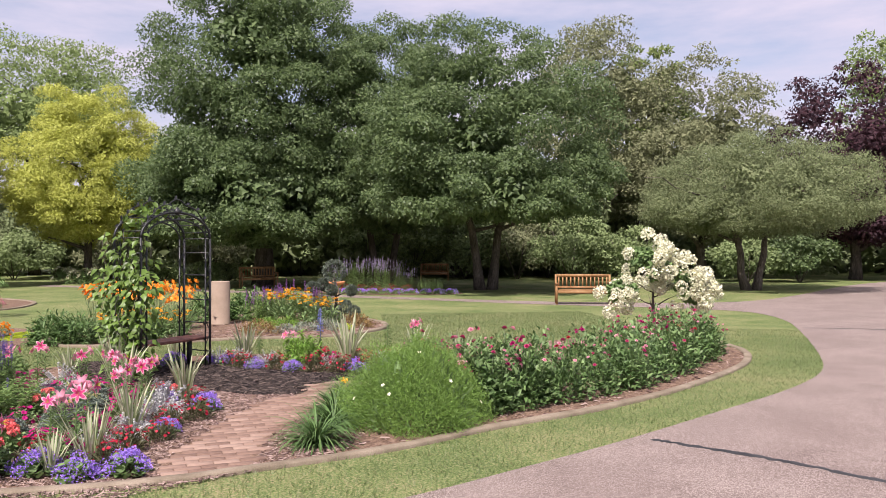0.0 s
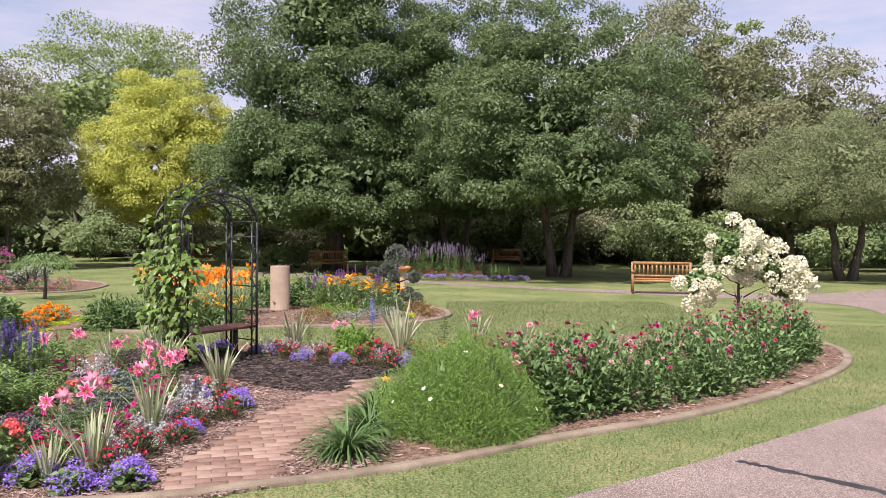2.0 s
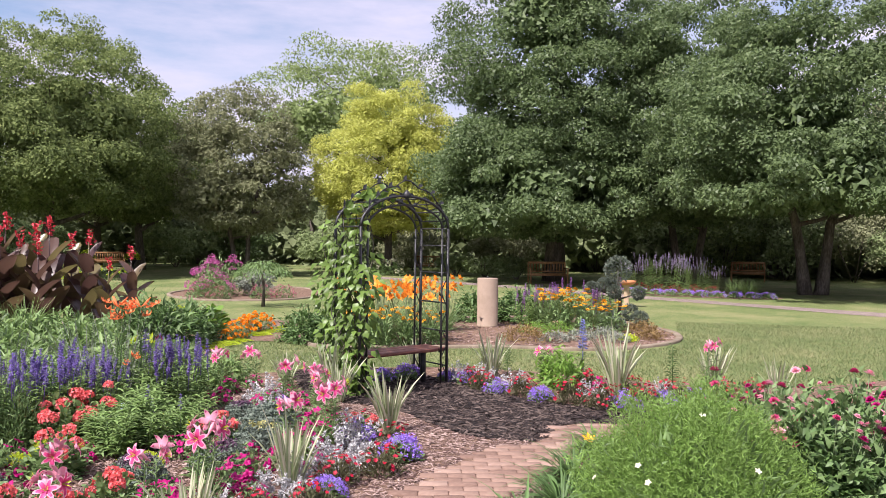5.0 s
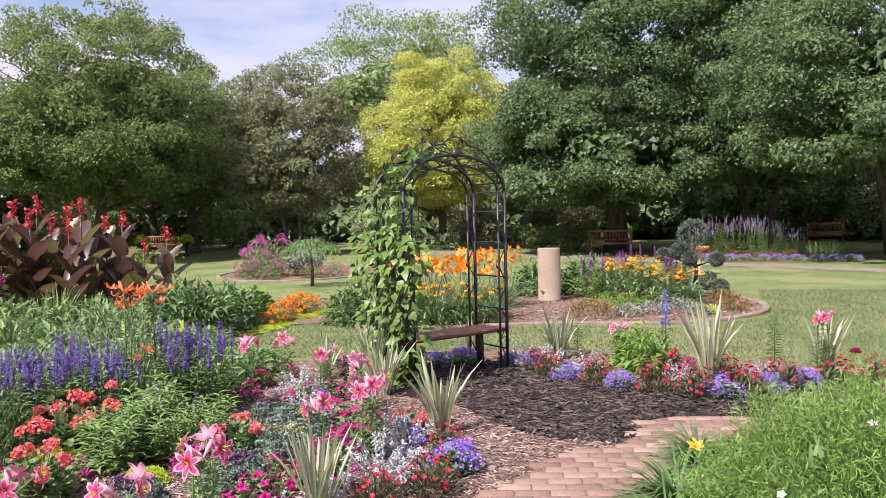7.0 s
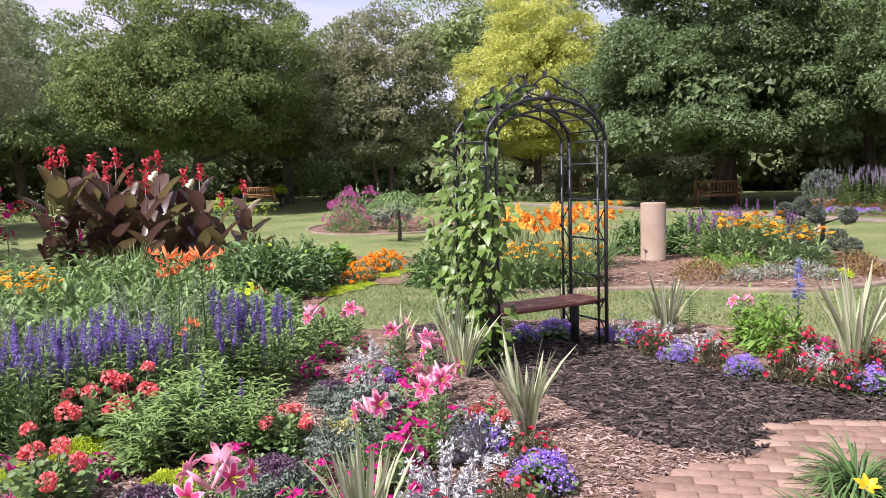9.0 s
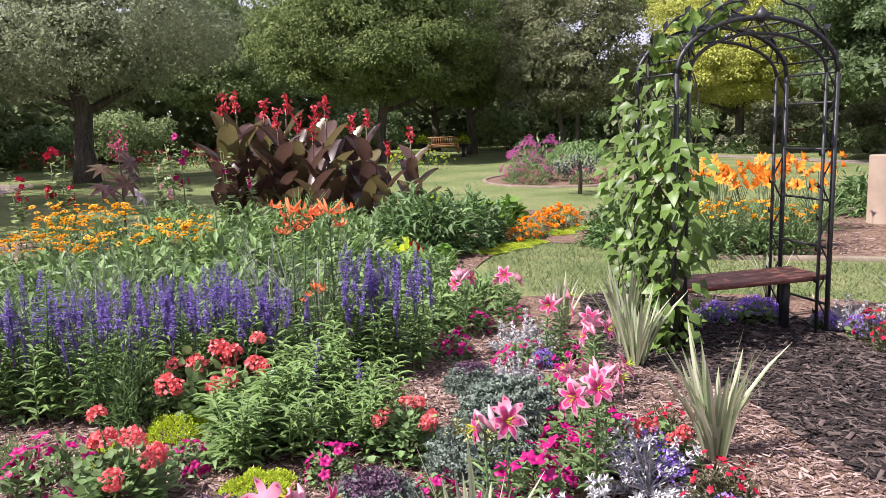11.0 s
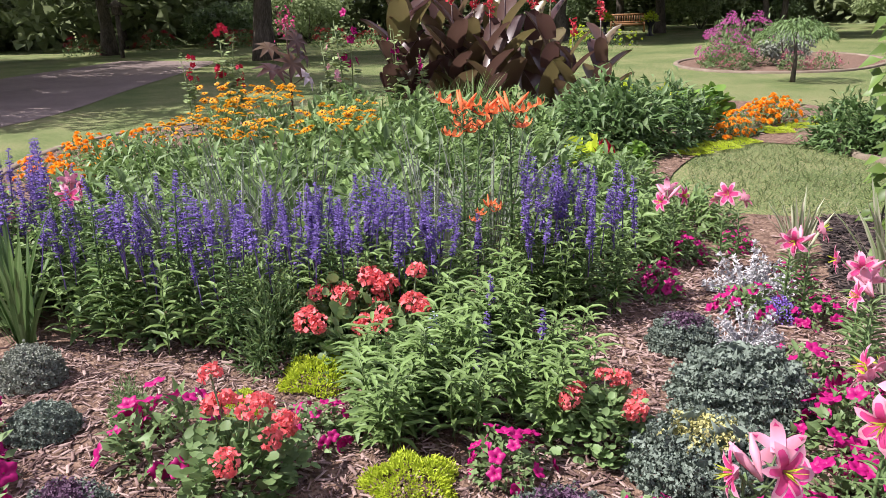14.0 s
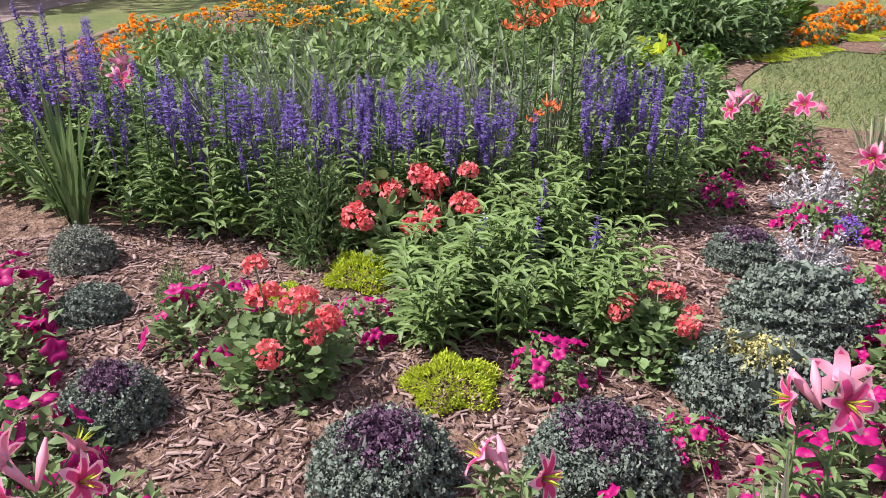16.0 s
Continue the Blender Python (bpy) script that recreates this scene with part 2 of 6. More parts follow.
def brick_material():
    m, n, l, b = basic("brick_clay", 0.88, 0.2)
    o = n.new("ShaderNodeObjectInfo")
    co = n.new("ShaderNodeTexCoord")
    no = n.new("ShaderNodeTexNoise")
    no.inputs["Scale"].default_value, no.inputs["Detail"].default_value = 30, 6
    add = n.new("ShaderNodeVectorMath")
    l.new(co.outputs["Object"], add.inputs[0]), l.new(o.outputs["Location"], add.inputs[1])
    l.new(add.outputs[0], no.inputs["Vector"])
    mx = n.new("ShaderNodeMix")
    mx.inputs[0].default_value = 0.5
    l.new(o.outputs["Random"], mx.inputs[2]), l.new(no.outputs[0], mx.inputs[3])
    r = ramp(n, [(0.15, (0.14, 0.085, 0.066)), (0.45, (0.225, 0.145, 0.113)), (0.8, (0.31, 0.215, 0.172))])
    l.new(mx.outputs[0], r.inputs[0]), l.new(r.outputs[0], b.inputs["Base Color"])
    bm = n.new("ShaderNodeBump")
    bm.inputs["Strength"].default_value, bm.inputs["Distance"].default_value = 0.4, 0.004
    l.new(no.outputs[0], bm.inputs["Height"]), l.new(bm.outputs[0], b.inputs["Normal"])
    return m


BRICK = brick_material()


# ---- plan ----
def rounded(pts, rounds=2, closed=True):
    p = np.asarray(pts, float)
    for _ in range(rounds):
        q = np.roll(p, -1, 0) if closed else p[1:]
        a = p if closed else p[:-1]
        p2 = np.stack([a * 0.75 + q * 0.25, a * 0.25 + q * 0.75], 1).reshape(-1, 2)
        p = p2 if closed else np.vstack([p[:1], p2, p[-1:]])
    return p


def inside(p, poly):
    x, y = p[:, 0], p[:, 1]
    a, b = poly, np.roll(poly, -1, 0)
    c = np.zeros(len(p), bool)
    for (x0, y0), (x1, y1) in zip(a, b):
        if y0 != y1:
            c ^= ((y0 > y) != (y1 > y)) & (x < (x1 - x0) * (y - y0) / (y1 - y0) + x0)
    return c


def sheet(name, poly, z, material, label, category):
    bm = bmesh.new()
    bm.faces.new([bm.verts.new((x, y, z)) for x, y in poly])
    bmesh.ops.triangulate(bm, faces=bm.faces[:])
    bmesh.ops.recalc_face_normals(bm, faces=bm.faces[:])
    if sum(f.normal.z for f in bm.faces) < 0:
        bmesh.ops.reverse_faces(bm, faces=bm.faces[:])
    me = bpy.data.meshes.new(name)
    bm.to_mesh(me)
    bm.free()
    me.materials.append(material)
    return tagged(new(name, me), label, category, kind="structure")


def edging(name, line, width, height, label, closed=True):
    """A low concrete kerb with bevelled top edges along a line, cast in one run."""
    p = np.asarray(line, float)
    if closed:
        t = np.roll(p, -1, 0) - np.roll(p, 1, 0)
    else:
        t = np.gradient(p, axis=0)
    t = unit(t)
    nrm = np.stack([-t[:, 1], t[:, 0]], 1)
    prof = [(-0.5, -0.02), (-0.5, height - 0.012), (-0.38, height), (0.38, height), (0.5, height - 0.012), (0.5, -0.02)]
    v = np.stack([np.column_stack([p + nrm * (u * width), np.full(len(p), z)]) for u, z in prof], 1)
    v[:, 2:4, 2] += (rng.random((len(p), 1)) - 0.5) * 0.008
    k, f = len(prof), []
    for i in range(len(p) if closed else len(p) - 1):
        j = (i + 1) % len(p)
        f += [(i * k + a, i * k + a + 1, j * k + a + 1, j * k + a) for a in range(k - 1)]
    return solid(name, Build().add(v.reshape(-1, 3), f), CURB, label, "kerb", kind="structure")


BED = rounded([(-3.27, 5.28), (-2.6, 5.92), (-1.78, 6.67), (-1.08, 7.74), (-0.25, 8.6), (0.7, 10.05), (1.6, 11.9), (1.97, 13.1), (2.05, 14.3), (1.6, 15.6),
               (0.4, 16.2), (-0.9, 15.4), (-1.8, 13.6), (-2.6, 12.6), (-3.6, 12.2), (-5.0, 12.2), (-6.2, 11.8), (-7.0, 11.2), (-7.7, 10.1), (-8.3, 9.45), (-9.3, 10.0),
               (-10.4, 11.3), (-11.2, 13.5), (-11.8, 14.8), (-13.2, 14.6), (-15, 12.8), (-16, 10), (-15.8, 6.5), (-14.5, 4.6), (-11.5, 4.0), (-9, 3.9), (-6.5, 4.2), (-4.5, 4.75)])
BED_MID = rounded([(-9.8, 12.4), (-8.9, 12.1), (-7.8, 13.0), (-6.75, 14.05), (-5.4, 14.5), (-4.75, 16.0), (-5.0, 17.4), (-6.0, 18.6), (-7.5, 19.5), (-9.2, 19.2), (-10.4, 16.5), (-10.6, 13.8)])
BED_LEFT = rounded([(-19.6, 17.3), (-17.7, 17.1), (-16.5, 18.5), (-16.6, 20), (-18, 22.3), (-21, 23.5), (-22.3, 21), (-21.3, 18.5)])
BED_FAR = rounded([(-10.8, 28.5), (-8.6, 28.3), (-6.0, 28.9), (-5.6, 30.2), (-7.5, 32), (-10, 33.5), (-12.6, 32.5), (-12.4, 29.8)])
BED_SMALL = rounded([(-11.2, 11.9), (-10.3, 11.9), (-9.9, 12.6), (-10.4, 13.4), (-11.2, 13.2)])
DARK = rounded([(-7.9, 10.3), (-7.0, 9.6), (-6.3, 9.0), (-5.3, 9.2), (-4.6, 8.85), (-4.1, 8.65), (-3.75, 8.75), (-3.45, 8.9), (-3.72, 9.5), (-2.9, 10.1), (-2.75, 10.8), (-3.4, 10.55), (-4.3, 10.35), (-5.2, 10.6), (-5.9, 10.75), (-6.6, 11.3)])
ROAD_IN = [(-31.7, 7.9), (-22.4, 5.2), (-18, 4.25), (-16.5, 3.3), (-12, 2.5), (-8, 2.3), (-5, 2.6), (-3.3, 3.4), (-2.3, 4.4), (-1.29, 5.52), (-0.77, 6.24), (0.06, 7.38), (0.9, 8.7), (2.03, 10.45), (2.72, 11.9), (3.05, 13.3), (3.6, 17.3), (3.94, 21.0), (3.2, 23.6), (-1.9, 24.4), (-5.5, 25.6), (-10, 26.8), (-16, 29.2), (-26, 31.5)]
ROAD_OUT = [(-26, 32.7), (-16, 30.4), (-10, 28.0), (-5.5, 26.6), (-1.9, 25.7), (3.6, 26.2), (6.6, 31.8), (10.4, 41), (18, 52), (22, 50), (13.5, 39), (9.3, 30.6), (7.2, 23.5), (7.6, 18), (7.6, 13), (7, 8), (5.6, 3), (2.2, -1.5), (-4, -3.2), (-12, -2.6), (-20, -1.2), (-27, 1.2), (-35, 4.6)]
ROAD = np.vstack([rounded(ROAD_IN, 2, False), rounded(ROAD_OUT, 2, False)])

g = Build()
ax = np.concatenate([[-900, -300], np.linspace(-80, 60, 71), [300, 900]])
ay = np.concatenate([[-900, -300], np.linspace(-40, 90, 66), [300, 900]])
gx, gy = np.meshgrid(ax, ay)
w_ = len(ax)
ids = np.arange((w_ - 1) * (len(ay) - 1))
r_, c_ = ids // (w_ - 1), ids % (w_ - 1)
q_ = r_ * w_ + c_
g.add(np.column_stack([gx.ravel(), gy.ravel(), np.full(gx.size, -0.004)]), np.column_stack([q_, q_ + 1, q_ + w_ + 1, q_ + w_]))
solid("ground", g, GRASS, "green mown lawn with dry brownish patches", "lawn", kind="structure")
sheet("road", ROAD, 0.003, ASPHALT, "pinkish grey asphalt garden path with coarse grit", "path")
for nm, poly in (("ground_main_bed", BED), ("ground_middle_bed", BED_MID), ("ground_shrub_bed", BED_LEFT), ("ground_far_bed", BED_FAR), ("ground_corner_bed", BED_SMALL)):
    sheet(nm, poly, 0.008, MULCH, "reddish brown wood chip mulch in a flower bed", "flower bed")
sheet("ground_dark_mulch", DARK, 0.014, DARKMULCH, "dark shredded bark mulch beneath the garden arch", "mulch")
OUTER = np.array([q for q in np.roll(BED, -round(len(BED) * 26 / 33), 0)][:round(len(BED) * 17 / 33)])
edging("trim_main_bed", OUTER, 0.115, 0.034, "weathered concrete kerb along the flower bed", False)
edging("trim_middle_bed", BED_MID, 0.12, 0.04, "weathered concrete kerb round the flower bed")
edging("trim_shrub_bed", BED_LEFT, 0.12, 0.04, "weathered concrete kerb round the flower bed")
for line in ([(0.35, 7.5), (0.75, 7.3), (1.17, 7.08), (1.5, 6.85), (1.91, 6.56), (2.6, 6.2), (3.6, 5.5), (5.9, 4.4)], [(3.85, 18.45), (4.6, 18.52), (5.44, 18.42), (7.3, 18.3)]):
    ln = rounded(line, 3, False)
    ln = ln + rng.normal(size=ln.shape) * 0.012
    wid = 0.022 + 0.034 * rng.random(len(ln))
    nn = unit(np.gradient(ln, axis=0))
    nn = np.stack([-nn[:, 1], nn[:, 0]], 1)
    a_, b_ = ln + nn * wid[:, None], ln - nn * wid[:, None]
    m_ = len(ln)
    v_ = np.vstack([np.column_stack([a_, np.full(m_, 0.004)]), np.column_stack([ln, np.full(m_, 0.011)]), np.column_stack([b_, np.full(m_, 0.004)])])
    f_ = [(k * m_ + i + m_, k * m_ + i + m_ + 1, k * m_ + i + 1, k * m_ + i) for k in range(2) for i in range(m_ - 1)]
    solid("trim_tar_seam", Build().add(v_, f_), TAR, "black tar seam filling a crack in the asphalt", "tar seam", kind="structure")

# ---- leaf and petal shapes ----
LEAF = (np.array([(0, 0, 0), (0.5, 0.42, 0.14), (0, 1, -0.08), (-0.5, 0.42, 0.14)]), np.array([(0, 1, 2), (0, 2, 3)]))
SPRIG = (np.array([(-0.5, 0.25, 0.1), (0.5, 0.1, 0.1), (0, 1, -0.1)]), np.array([(0, 1, 2)]))
LANCE = (np.array([(0, 0, 0), (-0.5, 0.42, 0.12), (0, 0.5, 0.02), (0.5, 0.42, 0.12), (0, 1, -0.2)]), np.array([(0, 3, 2), (0, 2, 1), (2, 3, 4), (1, 2, 4)]))
PET = (np.array([(0, 0, 0), (-0.45, 0.55, 0.1), (0, 0.95, 0.0), (0.45, 0.55, 0.1), (0, 0.6, -0.06)]), np.array([(0, 3, 4), (0, 4, 1), (4, 3, 2), (4, 2, 1)]))
LONGLEAF = (np.array([(0, 0, 0), (-0.42, 0.3, 0.1), (0, 0.32, 0.02), (0.42, 0.3, 0.1), (-0.36, 0.66, 0.05), (0, 0.68, -0.03), (0.36, 0.66, 0.05), (0, 1, -0.2)]),
            np.array([(0, 3, 2), (0, 2, 1), (2, 3, 6), (2, 6, 5), (1, 2, 5), (1, 5, 4), (5, 6, 7), (4, 5, 7)]))
ROUND = (np.array([(0, 0.05, 0), (0.42, -0.02, 0.08), (0.6, 0.45, 0.12), (0.36, 0.88, 0.06), (0, 1, 0.0), (-0.36, 0.88, 0.06), (-0.6, 0.45, 0.12), (-0.42, -0.02, 0.08), (0, 0.5, -0.06)]),
         np.array([(8, i, i + 1) for i in range(7)] + [(8, 7, 0)]))


def blade_shape(bend, taper=0.25, seg=5, fold=0.06):
    """A strap leaf along +y that bows back towards -z."""
    t = np.linspace(0, 1, seg)
    a = bend * t
    y = np.concatenate([[0], np.cumsum(np.cos((a[1:] + a[:-1]) / 2))]) / (seg - 1)
    z = -np.concatenate([[0], np.cumsum(np.sin((a[1:] + a[:-1]) / 2))]) / (seg - 1)
    w = 0.5 * (taper + (1 - taper) * np.sin(np.pi * np.clip(t * 0.8 + 0.2, 0, 1)) ** 0.6)
    w[-1] = 0.03
    v = np.concatenate([np.column_stack([-w, y, z + fold * w]), np.column_stack([0 * w, y, z - fold / 3]), np.column_stack([w, y, z + fold * w])])
    f = [(k * seg + i, (k + 1) * seg + i, (k + 1) * seg + i + 1, k * seg + i + 1) for k in range(2) for i in range(seg - 1)]
    return v, np.array(f)


BLADE = [blade_shape(b, fold=0.006) for b in (0.15, 0.6, 1.3, 2.0)]
THREAD = (np.array([(-0.5, 0, 0), (0.5, 0, 0), (0.3, 0.6, 0.1), (0, 1, 0)]), np.array([(0, 1, 2), (0, 2, 3)]))
PETAL = blade_shape(0.9, 0.35, 5)
RECURVE = blade_shape(2.6, 0.35, 6)

# ---- trees ----
def crown_leaves(b, centre, radii, blobs, n, size, shape=LEAF, flat=0.75, spread=(0.35, 1.04), blob=(0.1, 0.2), droop=0.25, sag=0.0, slim=0.8):
    """Leaves in uneven clumps inside an ellipsoid."""
    centre, radii = np.asarray(centre, float), np.asarray(radii, float)
    d = ball(blobs)
    lo, hi = spread
    deep = np.where(rng.random(blobs) < 0.7, rng.uniform(lo + 0.72 * (hi - lo), hi, blobs), rng.uniform(lo, hi, blobs))
    c = centre + d * radii * deep[:, None] * (1 + 0.1 * np.sin(d[:, :1] * 5 + centre[2]) * np.cos(d[:, 1:2] * 4 + d[:, 2:] * 5))
    low = (c[:, 2] < centre[2])   # crowns hang: widest below their middle
    c[:, 2] = centre[2] - sag * radii[2] + (c[:, 2] - centre[2]) * np.where(low, 1 - sag, 1 + sag)
    r = radii.mean() * rng.uniform(*blob, blobs)
    k = rng.choice(blobs, n, p=r ** 2 / (r ** 2).sum())
    o = ball(n)
    o[:, 2] = np.where(o[:, 2] < -0.3, -o[:, 2], o[:, 2])
    p = c[k] + o * (r[k] * rng.uniform(0.45, 1.08, n) ** 0.6)[:, None] * np.array([1, 1, flat])
    out = o * 0.3 + rng.normal(size=(n, 3)) * 0.7 + np.array([0, 0, -droop])
    up = np.array([0, 0, 1.0]) * 0.4 + o * 1.2 + rng.normal(size=(n, 3)) * 0.3
    s = size * rng.uniform(0.65, 1.35, n)
    b.scatter(shape, poses(p, out, up, s * slim, s))
    return c, r


def trunk_and_limbs(b, h0, h1, r, reach, limbs=7, lean=(0, 0), stems=1, sides=8):
    for s in range(stems):
        a = s * 2 * math.pi / max(stems, 1) + 0.6
        off = np.array([math.cos(a), math.sin(a), 0]) * (0 if stems == 1 else r * 0.9)
        out = off * (3.0 if stems > 1 else 0)
        t = np.linspace(0, 1, 7)
        wob = rng.normal(size=(7, 3)) * r * 0.25 * np.array([1, 1, 0])
        wob[0] = 0
        pts = off + np.column_stack([lean[0] * t ** 1.5, lean[1] * t ** 1.5, -0.1 + (h1 + 0.1) * t]) + out * t[:, None] ** 1.2 * 2 + wob
        rad = r * (1 - 0.72 * t) * np.where(t == 0, 1.35, 1.0) / (1 if stems == 1 else 1.5)
        b.tube(pts, rad, sides)
        for i in range(limbs // stems + 1):
            u = rng.uniform(h0 / h1, 0.95)
            p0 = np.array([np.interp(u, t, pts[:, k]) for k in range(3)])
            w = rng.uniform(0, 2 * math.pi)
            ln = reach * rng.uniform(0.55, 0.95)
            d = np.array([math.cos(w), math.sin(w), 0])
            tt = np.linspace(0, 1, 6)[:, None]
            q = p0 + d * ln * tt + np.array([0, 0, 1.0]) * ln * rng.uniform(0.25, 0.7) * tt ** 1.3 + rng.normal(size=(6, 3)) * ln * 0.03 * tt
            b.tube(q, np.interp(u, t, rad) * 0.6 * (1 - 0.8 * tt[:, 0]), 6)


def tree(name, label, x, y, h, base, radius, n, size, mat, trunk=0.25, blobs=60, stems=1, lean=(0, 0), bark=BARK, shift=(0, 0), layers=None, fine=1.0, **kw):
    root = thing(name, label, "tree", at=pose(x, y, 0))
    b = Build()
    trunk_and_limbs(b, max(base * 0.9, 0.8), base + (h - base) * 0.6, trunk, radius * 0.8, 9, lean, stems)
    part("trunk", b, bark, root, smooth=True)
    b = Build()
    for (cx, cy, cz, rx, rz, share) in layers or [(shift[0], shift[1], (h + base) / 2, radius, (h - base) / 2, 1.0)]:
        crown_leaves(b, (cx, cy, cz), (rx * 0.93, rx * 0.93, rz * 0.93), max(60, int(blobs * share * 6)), int(n * share * 2.2 * fine), size * 0.7 / fine ** 0.55, **{"sag": 0.4, "shape": SPRIG, "flat": 0.78, "slim": 0.58, **kw})
        crown_leaves(b, (cx, cy, cz - 0.12 * rz), (rx * 0.72, rx * 0.72, rz * 0.7), 30, int(n * share * 0.3 * fine), size * 1.35 / fine ** 0.55, SPRIG, sag=kw.get("sag", 0.4), slim=0.7, spread=(0.1, 0.9), blob=(0.28, 0.42))
    part("crown", b, mat, root)
    return root


OAK = leafy("oak_leaves", (0.068, 0.102, 0.041), (0.126, 0.182, 0.075), (0.222, 0.292, 0.124), 0.45, 0.5, 0.35, grey=False)
MAPLE = leafy("maple_leaves", (0.08, 0.13, 0.03), (0.165, 0.245, 0.052), (0.3, 0.4, 0.085), 0.38, 0.8, 0.12)
YELLOW = leafy("yellow_leaves", (0.34, 0.37, 0.07), (0.48, 0.5, 0.12), (0.6, 0.61, 0.2), 0.35, 0.75, 0.15, grey=False)
OLIVE = leafy("olive_leaves", (0.13, 0.16, 0.066), (0.21, 0.245, 0.105), (0.32, 0.35, 0.17), 0.38, 0.8, 0.12)
ASH = leafy("ash_leaves", (0.18, 0.225, 0.115), (0.285, 0.35, 0.175), (0.41, 0.47, 0.26), 0.38, 0.8, 0.12)
CRAB = leafy("crabapple_leaves", (0.132, 0.184, 0.066), (0.192, 0.256, 0.096), (0.259, 0.314, 0.134), 0.38, 0.8, 0.12)
PURPLE = leafy("purple_leaves", (0.022, 0.013, 0.019), (0.058, 0.027, 0.037), (0.120, 0.056, 0.069), 0.3, 0.65, 0.2)
LOCUST = leafy("locust_leaves", (0.152, 0.234, 0.055), (0.221, 0.331, 0.083), (0.309, 0.419, 0.121), 0.38, 0.8, 0.12)
WOODS = leafy("woods_leaves", (0.11, 0.155, 0.06), (0.19, 0.26, 0.1), (0.3, 0.38, 0.15), 0.38, 0.8, 0.12, patch=0.75)
SHRUB = leafy("shrub_leaves", (0.13, 0.2, 0.06), (0.21, 0.31, 0.1), (0.32, 0.43, 0.15), 0.38, 0.8, 0.12)
SPRUCE = leafy("spruce_needles", (0.048, 0.080, 0.056), (0.096, 0.136, 0.096), (0.160, 0.208, 0.160), 0.1, 0.6)

tree("oak_tree", "tall broad dark green shade tree on the lawn", -16.3, 35.0, 17.2, 1.7, 6.1, 56000, 0.27, OAK, 0.45, 85, fine=1.7, layers=[(0, 0, 9.4, 5.9, 7.8, 0.85), (0.6, -2.6, 4.0, 4.9, 2.3, 0.3)], sag=0.5)
tree("shade_tree", "dark green shade tree with two leaning trunks", -11.2, 37.6, 12.6, 2.3, 5.0, 36000, 0.27, OAK, 0.3, 60, 2, fine=1.7, layers=[(0, 0, 7.5, 4.9, 5.2, 0.85), (0.4, -2.4, 4.2, 4.3, 1.7, 0.28)], sag=0.5)
tree("shade_tree", "dark green spreading shade tree with a forked trunk", -5.4, 33.0, 10.8, 2.5, 5.7, 40000, 0.25, OAK, 0.3, 70, 2, fine=1.7, layers=[(0, 0, 6.7, 5.6, 4.2, 0.85), (0.4, -2.4, 4.0, 4.7, 1.5, 0.28)], sag=0.5)
tree("crabapple_tree", "grey-green umbrella-shaped tree with low forked limbs", 5.3, 34.9, 6.3, 2.0, 4.9, 26000, 0.17, CRAB, 0.26, 90, 2, flat=0.55, blob=(0.1, 0.2), shift=(0.3, 0), fine=1.8)
tree("purple_maple", "dark purple-leaved tree behind the lawn", 12.8, 48.5, 11.8, 1.6, 5.4, 14000, 0.34, PURPLE, 0.3, 60)
tree("purple_maple", "dark purple-leaved tree behind the lawn", 18.5, 46.0, 11.0, 1.6, 4.6, 8000, 0.34, PURPLE, 0.3, 50)
tree("linden_tree", "tall olive green tree behind the lawn", -1.5, 50.0, 16.0, 3.0, 4.4, 15000, 0.28, OLIVE, 0.3, 60)
tree("linden_tree", "tall olive green tree behind the lawn", 4.6, 48.5, 13.0, 2.0, 4.8, 15000, 0.28, OLIVE, 0.3, 60)
tree("background_tree", "green tree seen over the others", 1.9, 56.0, 15.6, 4.0, 3.4, 10000, 0.35, MAPLE, 0.3, 30)
tree("background_tree", "light green airy tree in the distance", 18.0, 62.0, 17.2, 6.0, 3.4, 5000, 0.35, LOCUST, 0.3, 26)
tree("golden_tree", "bright yellow-green rounded tree", -25.7, 35.1, 9.7, 1.6, 4.0, 36000, 0.2, YELLOW, 0.22, 70, fine=1.7)
tree("locust_tree", "tall airy honey locust with open branches", -37.0, 45.0, 15.8, 7.0, 6.6, 13000, 0.3, LOCUST, 0.3, 46, blob=(0.16, 0.3), flat=0.45)
tree("olive_tree", "grey-green rounded tree at the edge of the lawn", -29.5, 28.6, 9.2, 1.6, 3.3, 18000, 0.2, OLIVE, 0.2, 55, 2)
tree("maple_tree", "bright green maple with a low broad crown", -34.2, 22.0, 11.0, 2.3, 5.4, 30000, 0.26, MAPLE, 0.28, 75, fine=1.7)
tree("maple_tree", "green maple at the edge of the lawn", -37.6, 28.9, 9.9, 2.2, 3.8, 15000, 0.26, MAPLE, 0.25, 45)
tree("spruce_tree", "blue-green spruce in the distance", -44.0, 38.0, 11.5, 1.5, 2.4, 8000, 0.3, SPRUCE, 0.2, 30)
tree("ash_tree", "dark green shade tree with a straight grey trunk", -31.2, 9.3, 10.2, 2.3, 5.2, 26000, 0.2, ASH, 0.36, 75, fine=1.3)
tree("ash_tree", "green shade tree beside the path", -40.5, 4.0, 10.0, 2.4, 5.2, 12000, 0.3, SHRUB, 0.3, 50)
tree("ash_tree", "green shade tree behind the lawn", -46.0, 18.4, 10.5, 2.4, 5.4, 12000, 0.32, SHRUB, 0.3, 50)
tree("ash_tree", "green shade tree behind the lawn", -44.0, 30.5, 9.6, 2.4, 4.4, 12000, 0.28, OLIVE, 0.25, 45)
tree("ash_tree", "green shade tree behind the lawn", -36.5, -3.5, 10.0, 2.0, 5.2, 12000, 0.28, SHRUB, 0.3, 45)

